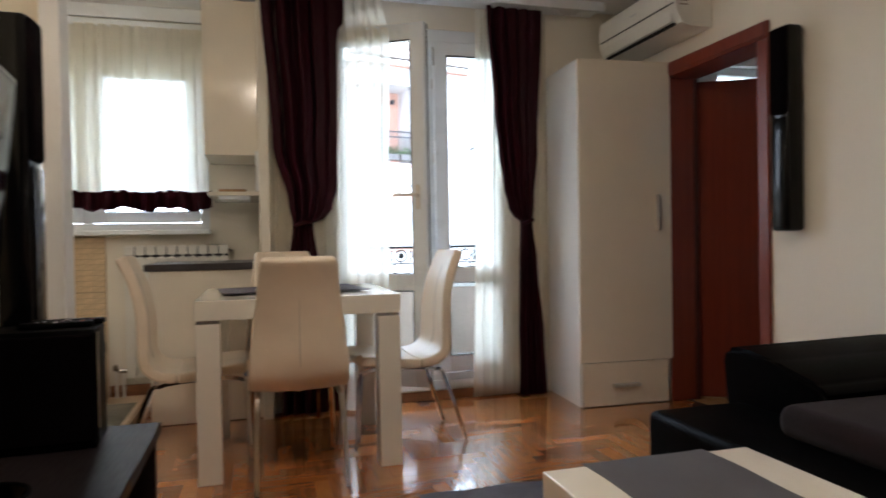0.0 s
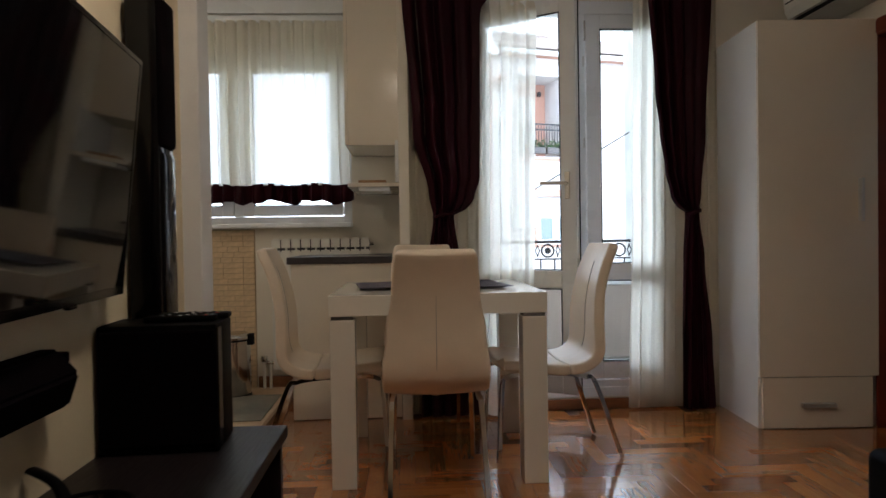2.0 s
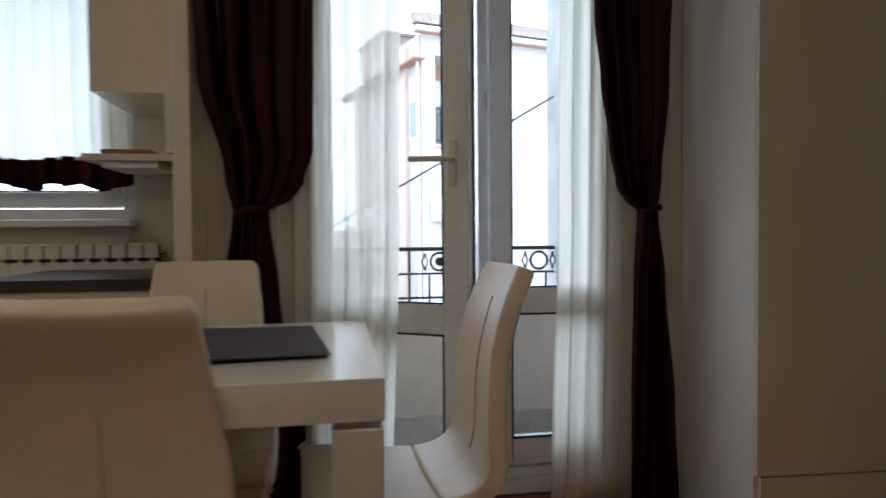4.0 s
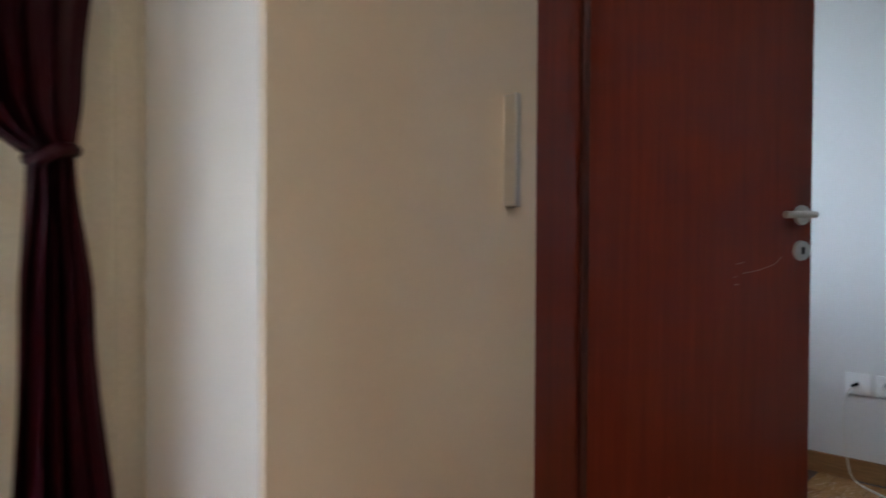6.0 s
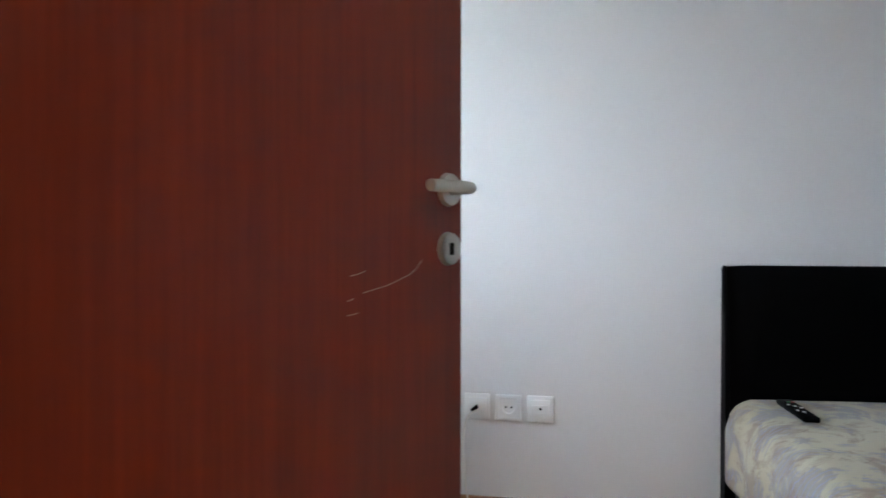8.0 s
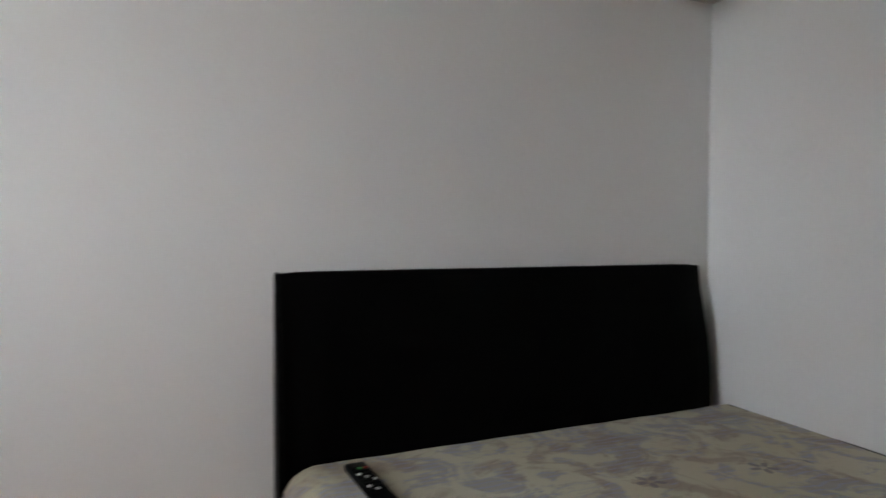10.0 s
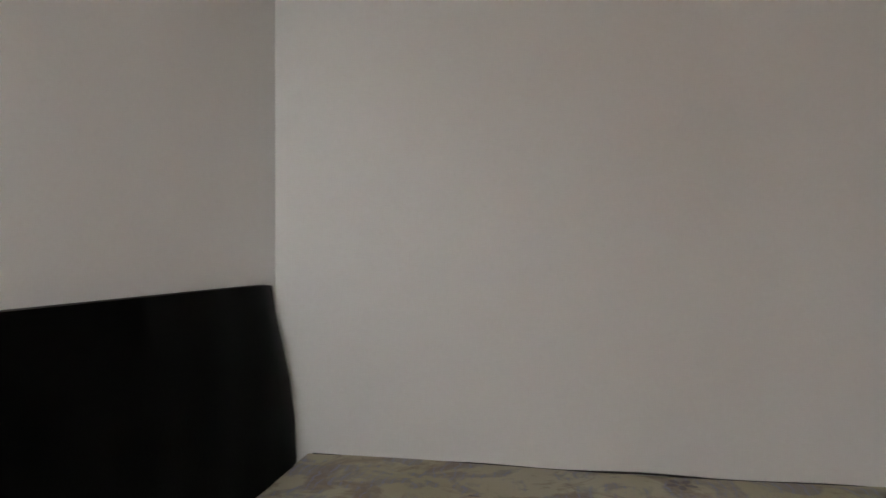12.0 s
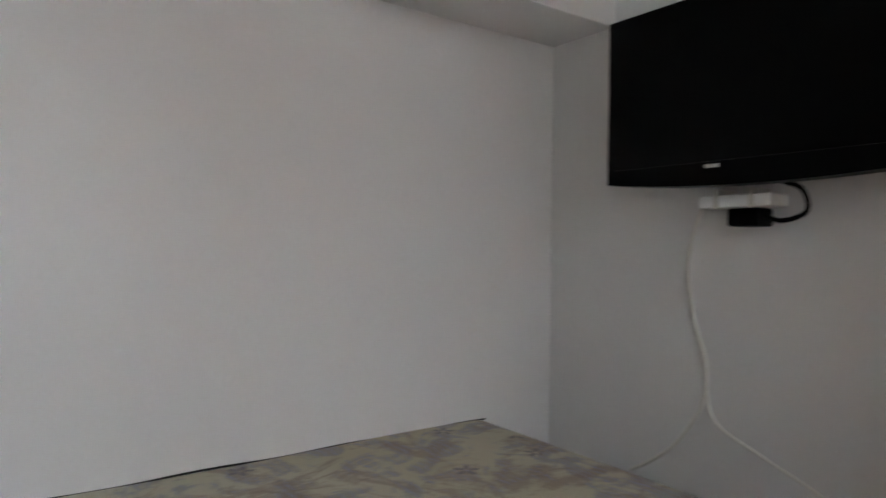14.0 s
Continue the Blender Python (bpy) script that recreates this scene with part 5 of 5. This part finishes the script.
# the house across the street
HC = Vector((2.95, 20.1, 0))
HU, HV = Vector((0.985, 0.174, 0)), Vector((-0.208, 0.978, 0))
HM = Matrix(((HU.x, HV.x, 0, HC.x), (HU.y, HV.y, 0, HC.y), (0, 0, 1, 0), (0, 0, 0, 1)))
house = thing("house", "pale pink rendered house with tiled roof and recessed balcony", "house", m=HM)
BX0, BX1, BZ0, BZ1 = 0.40, 1.92, 3.95, 6.45
for b6 in ((0.0, BX0, 0.0, 1.4, -7, 7.05), (BX1, 11, 0.0, 1.4, 3.2, 7.05), (BX0, BX1, 0, 1.4, BZ1, 7.05), (BX0, BX1, 0, 1.4, 2.95, BZ0), (BX0, 11, 0.12, 1.4, -7, 2.95), (BX0, 0.97, 0.0, 0.12, -7, 2.95), (2.80, 11, 0, 0.12, -7, 3.2), (BX1, 2.80, 0.0, 1.4, 2.95, 3.2), (0.97, 2.80, 0.0, 0.12, -7, 1.2), (0, 11, 1.4, 2.0, -7, 7.05)):
    part("wall", boxes(b6), HOUSE_WHITE, house)
part("side_wall", boxes((0.0, 11, 2.0, 6.5, -7, 6.25)), HOUSE_PINK, house, "pale pink side wall")
part("pilaster", boxes((-0.12, 0.0, 1.0, 1.5, -7, 6.9), (-0.10, 0.0, 2.3, 2.55, -7, 6.2)), HOUSE_PINK, house)
part("upper_block", boxes((0.3, 4.0, 4.0, 6.4, 6.25, 8.1)), HOUSE_PINK, house, "raised pink stair block")
part("block_cap", boxes((0.2, 4.1, 3.9, 6.5, 8.1, 8.2)), ROOF, house)
part("balcony_ceiling_band", boxes((BX0 - 0.05, BX1 + 0.05, -0.03, 0.0, BZ0 - 0.14, BZ0 - 0.06)), HOUSE_TRIM, house)
part("recess_wall", boxes((BX0, BX1, 1.15, 1.39, BZ0, BZ1)), HOUSE_TRIM, house, "salmon wall of the recessed balcony")
w = part("balcony_window", boxes((0.75, 1.53, 1.10, 1.15, BZ0, 6.0)), WHITE_PVC, house)
part("shutter", boxes((0.77, 1.51, 1.07, 1.10, 5.25, 5.98)), SHUTTER, w, "half-lowered white roller shutter")
part("pane", boxes((0.80, 1.11, 1.08, 1.10, 4.05, 5.23)), FAR_GLASS, w)
part("pane", boxes((1.19, 1.48, 1.08, 1.10, 4.05, 5.23)), FAR_GLASS, w)
part("wall_light", boxes((1.62, 1.72, 1.0, 1.15, 6.05, 6.2, 0.02)), IRON, house)
for z in (4.95, 4.78, 4.05):
    part("balcony_rail", boxes((BX0, BX1, -0.02, 0.02, z - 0.02, z + 0.02)), IRON, house)
for k in range(15):
    xk = BX0 + 0.05 + k * 0.093
    part("balcony_bar", boxes((xk - 0.008, xk + 0.008, -0.01, 0.01, 4.05, 4.95)), IRON, house)
part("flower_trough", boxes((0.6, 1.25, -0.18, -0.02, 4.02, 4.22, 0.02), (1.32, 1.85, -0.18, -0.02, 4.02, 4.22, 0.02)), POT, house)
fl = bmesh.new()
rf = random.Random(4)
for k in range(260):
    c = Vector((rf.uniform(0.62, 1.85), -0.1 + rf.uniform(-0.1, 0.1), 4.22 + abs(rf.gauss(0.0, 0.12))))
    a, b2 = Vector((rf.gauss(0, 1), rf.gauss(0, 1), rf.gauss(0, 1))).normalized() * 0.05, Vector((rf.gauss(0, 1), rf.gauss(0, 1), rf.gauss(0, 1))).normalized() * 0.035
    fl.faces.new([fl.verts.new(c + q) for q in (a, b2, -a, -b2)])
part("balcony_plants", fl, LEAF, house)
part("window_surround", boxes((0.99, 2.78, -0.02, 0.0, 2.72, 2.82), (0.93, 0.99, -0.02, 0.0, 1.2, 2.82), (2.78, 2.84, -0.02, 0.0, 1.2, 2.82), (0.93, 2.84, -0.06, 0.0, 1.12, 1.20), (0.97, 2.80, 0.0, 0.115, 2.82, 2.95)), HOUSE_TRIM, house, "salmon painted window surround")
for x0, x1 in ((1.12, 1.62), (1.78, 2.72)):
    w = part("window", boxes((x0, x1, 0.06, 0.115, 1.30, 2.10)), WHITE_PVC, house)
    n = 1 if x1 - x0 < 0.8 else 2
    for k in range(n):
        a0 = x0 + 0.05 + k * (x1 - x0 - 0.05) / n
        part("pane", boxes((a0, a0 + (x1 - x0 - 0.05) / n - 0.05, 0.045, 0.06, 1.36, 2.04)), FAR_GLASS, w)
part("loggia_wall", boxes((0.98, 2.79, 0.115, 0.119, 1.2, 2.82)), HOUSE_WHITE, house)
acb = part("air_unit", boxes((0.22, 0.90, -0.32, -0.02, 1.75, 2.35, 0.02)), SHUTTER, house, "white outdoor air-conditioning unit")
part("fan_grille", rod((0.49, -0.335, 2.05), (0.49, -0.32, 2.05), 0.22, 0.22, 24), STUCCO_GREY, acb)
for y0, z0 in ((2.8, 4.3), (4.2, 4.3), (2.8, 0.9), (4.4, 0.9), (2.8, -2.2)):
    w = part("side_window", boxes((-0.04, 0.0, y0, y0 + 0.55, z0, z0 + 1.25)), SHUTTER, house)
    part("pane", boxes((-0.05, -0.04, y0 + 0.06, y0 + 0.49, z0 + 0.06, z0 + 0.75)), FAR_GLASS, w)
    part("sill", boxes((-0.1, 0.0, y0 - 0.05, y0 + 0.6, z0 - 0.08, z0 - 0.001)), HOUSE_TRIM, house)
w = part("front_side_window", boxes((-0.04, 0.0, 0.25, 0.85, 4.1, 5.9)), SHUTTER, house)
part("pane", boxes((-0.05, -0.04, 0.3, 0.8, 4.2, 5.2)), FAR_GLASS, w)
part("gutter", rod((-0.3, -0.35, 7.06), (11.2, -0.35, 7.06), 0.08), SHUTTER, house)
part("eave", boxes((-0.25, 11.2, -0.3, 0.0, 7.0, 7.06), (-0.35, 0.0, -0.3, 6.6, 6.25, 6.31)), HOUSE_TRIM, house)
part("side_gutter", rod((-0.38, 2.0, 6.33), (-0.38, 6.6, 6.33), 0.07), POT, house)
part("downpipe", rod((-0.08, 0.12, -7), (-0.08, 0.12, 7), 0.05), SHUTTER, house)
roof = part("roof", sheet(lambda u, v: Vector((-0.35 + u * 11.6 + v * 2.0 * (1 - 2 * u), -0.4 + v * 5, 7.08 + v * 2.0)), 8, 8, 0.12), ROOF, house, "weathered tiled hip roof")
rt = bmesh.new()
for r in range(15):
    v = r / 15
    y0, z0 = -0.42 + v * 5, 7.21 + v * 2.0
    x0, x1 = -0.35 + 2.0 * v, 11.25 - 2.0 * v
    k = 0
    while x0 + k * 0.24 < x1 - 0.2:
        xx = x0 + k * 0.24
        box(xx, xx + 0.22, y0, y0 + 0.33, z0 - 0.02, z0 + 0.05 + 0.015 * ((k * 7 + r * 3) % 3), bm=rt)
        k += 1
ts = part("roof_tile", rt, ROOF, house)
ts["kind"] = "stuff"
part("chimney", boxes((3.2, 3.9, 2.6, 3.2, 8.0, 9.6), (3.12, 3.98, 2.52, 3.28, 9.6, 9.72)), HOUSE_WHITE, house)


# trees and far roofs below the balcony
def tree(at, h, spread, seed, leaves):
    t = thing("tree", "leafy green broadleaf tree beyond the balcony", "tree", "trees below the balcony", m=pose(*at))
    r = random.Random(seed)
    trunk = tube(curve_points([(0, 0, 0), (0.08, 0.05, h * 0.25), (-0.05, 0.1, h * 0.5), (0.05, 0, h * 0.8)], 16), 0.16, 8)
    tips = []
    for k in range(11):
        a, z = r.uniform(0, 6.28), h * r.uniform(0.35, 0.75)
        tip = Vector((math.cos(a) * spread * r.uniform(0.4, 1), math.sin(a) * spread * r.uniform(0.4, 1), z + h * r.uniform(0.08, 0.3)))
        tube(curve_points([(0, 0, z), (tip.x * 0.5, tip.y * 0.5, (z + tip.z) / 2 + 0.15), tip], 8), 0.05, 6, bm=trunk)
        tips.append(tip)
    part("trunk", trunk, BARK, t, "", True)
    verts, faces = [], []
    clumps = [c + Vector((r.gauss(0, 0.35), r.gauss(0, 0.35), r.gauss(0, 0.3))) for c in tips for _ in range(4)]
    for k in range(leaves):
        c = r.choice(clumps)
        p = c + Vector((r.gauss(0, 0.28), r.gauss(0, 0.28), r.gauss(0, 0.22)))
        a = Vector((r.gauss(0, 1), r.gauss(0, 1), r.gauss(0, 0.6))).normalized() * r.uniform(0.07, 0.12)
        b2 = a.cross(Vector((r.gauss(0, 1), r.gauss(0, 1), r.gauss(0, 1)))).normalized() * a.length * 0.5
        i0 = len(verts)
        verts += [p + a, p + b2, p - a, p - b2]
        faces.append((i0, i0 + 1, i0 + 2, i0 + 3))
    me = bpy.data.meshes.new("crown")
    me.from_pydata(verts, [], faces)
    me.materials.append(LEAF)
    cr = new("crown", me)
    cr.parent = t
    return t


tree((0.5, 19.0, -7), 7.8, 0.3, 2, 2400)
tree((-0.6, 24.0, -7), 6.3, 1.7, 5, 3600)
tree((-4.0, 30.0, -7), 6.0, 2.4, 9, 3200)
tree((2.0, 42.0, -7), 7.6, 2.6, 12, 3200)


def far_house(x, y, w, d, h, wall, turn):
    t = thing("far_house", "distant low house with a tiled gable roof", "house", "distant houses", m=pose(x, y, -7, 0, 0, turn))
    part("wall", boxes((-w / 2, w / 2, -d / 2, d / 2, 0, h)), wall, t)
    b = bmesh.new()
    vs = [b.verts.new(p) for p in ((-w / 2 - .4, -d / 2 - .4, h), (w / 2 + .4, -d / 2 - .4, h), (w / 2 + .4, d / 2 + .4, h), (-w / 2 - .4, d / 2 + .4, h), (-w / 2, 0, h + d * .32), (w / 2, 0, h + d * .32))]
    for f in ((0, 1, 5, 4), (2, 3, 4, 5), (0, 4, 3), (1, 2, 5), (0, 3, 2, 1)):
        b.faces.new([vs[k] for k in f])
    part("roof", b, ROOF, t)
    for k in range(3):
        wx = -w / 2 + (k + 0.5) * w / 3
        wi = part("window", boxes((wx - .5, wx + .5, -d / 2 - .05, -d / 2, h * .45, h * .8)), WHITE_PVC, t)
        part("pane", boxes((wx - .42, wx + .42, -d / 2 - .07, -d / 2 - .05, h * .48, h * .77)), FAR_GLASS, wi)


rh = random.Random(31)
for k in range(26):
    y = 38 + k * 9
    far_house(-2 - rh.uniform(-0.20, 0.42) * y, y, rh.uniform(8, 13), rh.uniform(7, 10), rh.uniform(3.5, 5.6) + k * 0.06, HOUSE_WHITE if k % 3 else HOUSE_PINK, rh.uniform(-40, 40))

here()
# ---- pieces of walls and floors ----
def tile_mesh(w, h):
    b = box(0, w, 0, 0.006, 0, h, 0.0012, 1)
    me = bpy.data.meshes.new("tile")
    b.to_mesh(me)
    b.free()
    me.materials.append(TILE)
    return me


rt_ = random.Random(8)
widths = (0.075, 0.105, 0.135)
tm = [tile_mesh(w - 0.003, 0.0335) for w in widths]
for row in range(30):
    z = 0.02 + row * 0.0365 + (0.006 if row >= 20 else 0) + (0.006 if row >= 11 else 0)
    x = -0.376
    first = True
    while x > -0.98:
        k = rt_.randrange(3)
        w = widths[k]
        x -= w
        o = new("tile", tm[k])
        o.parent = tiles
        o.location = (x, 4.635, z)

W, N = 0.07, 5
L = W * N


def piece_mesh(mat):
    g, d = 0.0004, 0.0004
    x1, y1 = L - g, W - g
    v = [(g, g, -0.004), (x1, g, -0.004), (x1, y1, -0.004), (g, y1, -0.004), (g, g, -d * 0.6), (x1, g, -d * 0.6), (x1, y1, -d * 0.6), (g, y1, -d * 0.6), (g + d, g + d, 0), (x1 - d, g + d, 0), (x1 - d, y1 - d, 0), (g + d, y1 - d, 0)]
    f = [(8, 9, 10, 11)] + [(a, (a + 1) % 4, 4 + (a + 1) % 4, 4 + a) for a in range(4)] + [(4 + a, 4 + (a + 1) % 4, 8 + (a + 1) % 4, 8 + a) for a in range(4)]
    return v, f


PV, PF = piece_mesh(None)
pm = bpy.data.meshes.new("parquet_block")
pm.from_pydata(PV, [], PF)
pm.materials.append(PARQUET)


def herringbone(x0, x1, y0, y1, near=None):
    """Blocks along and across the room: yields the pose of each one whose middle lies inside."""
    cx, cy = (x0 + x1) / 2, (y0 + y1) / 2
    reach = int((abs(x1 - x0) + abs(y1 - y0)) / W) // 2 + 8
    for a in range(-reach, reach):
        for c in range(-reach, reach):
            k = (a - c) % (2 * N)
            if k == 0:
                turn, px, py, mx, my = 0, a * W, c * W, a * W + L / 2, c * W + W / 2
            elif k == 2 * N - 1:
                turn, px, py, mx, my = 90, a * W + W, c * W, a * W + W / 2, c * W + L / 2
            else:
                continue
            wx, wy = cx + mx, cy + my
            if x0 < wx < x1 and y0 < wy < y1:
                yield wx, wy, pose(cx + px, cy + py, 0, 0, 0, turn)


def joined_blocks(poses, material, parent):
    verts, faces = [], []
    for m in poses:
        i0 = len(verts)
        verts += [m @ Vector(p) for p in PV]
        faces += [tuple(i0 + q for q in f) for f in PF]
    me = bpy.data.meshes.new("parquet_blocks")
    me.from_pydata(verts, [], faces)
    me.materials.append(material)
    ob = new("parquet_blocks", me)
    ob.parent = parent
    ob["kind"] = "stuff"
    return ob


rest = []
for wx, wy, m in herringbone(-1.45, 3.43, -2.75, 4.64):
    if (wx < 0.0 and wy < 2.6) or (wx > 0.72 and wy > 4.0) or (wx < -0.1 and wy > 2.6):
        continue
    if 0.7 < wx < 3.2 and 2.15 < wy < 3.95:
        o = new("parquet_block", pm)
        o.parent = floor
        o.matrix_basis = m
    else:
        rest.append(m)
joined_blocks(rest, PARQUET_REST, floor)
joined_blocks([m for _, _, m in herringbone(3.45, 5.48, 1.19, 4.05)], PARQUET_BED, floor_bed)

# kitchen floor tiles
ft = bpy.data.meshes.new("floor_tile")
tb = box(0.002, 0.298, 0.002, 0.298, 0, 0.006, 0.0015, 1)
tb.to_mesh(ft)
tb.free()
ft.materials.append(FLOOR_TILE)
for i in range(5):
    for j in range(6):
        o = new("floor_tile", ft)
        o.parent = kfloor
        o.location = (-0.272 - 0.3 * i, 4.348 - 0.3 * j, 0.044)
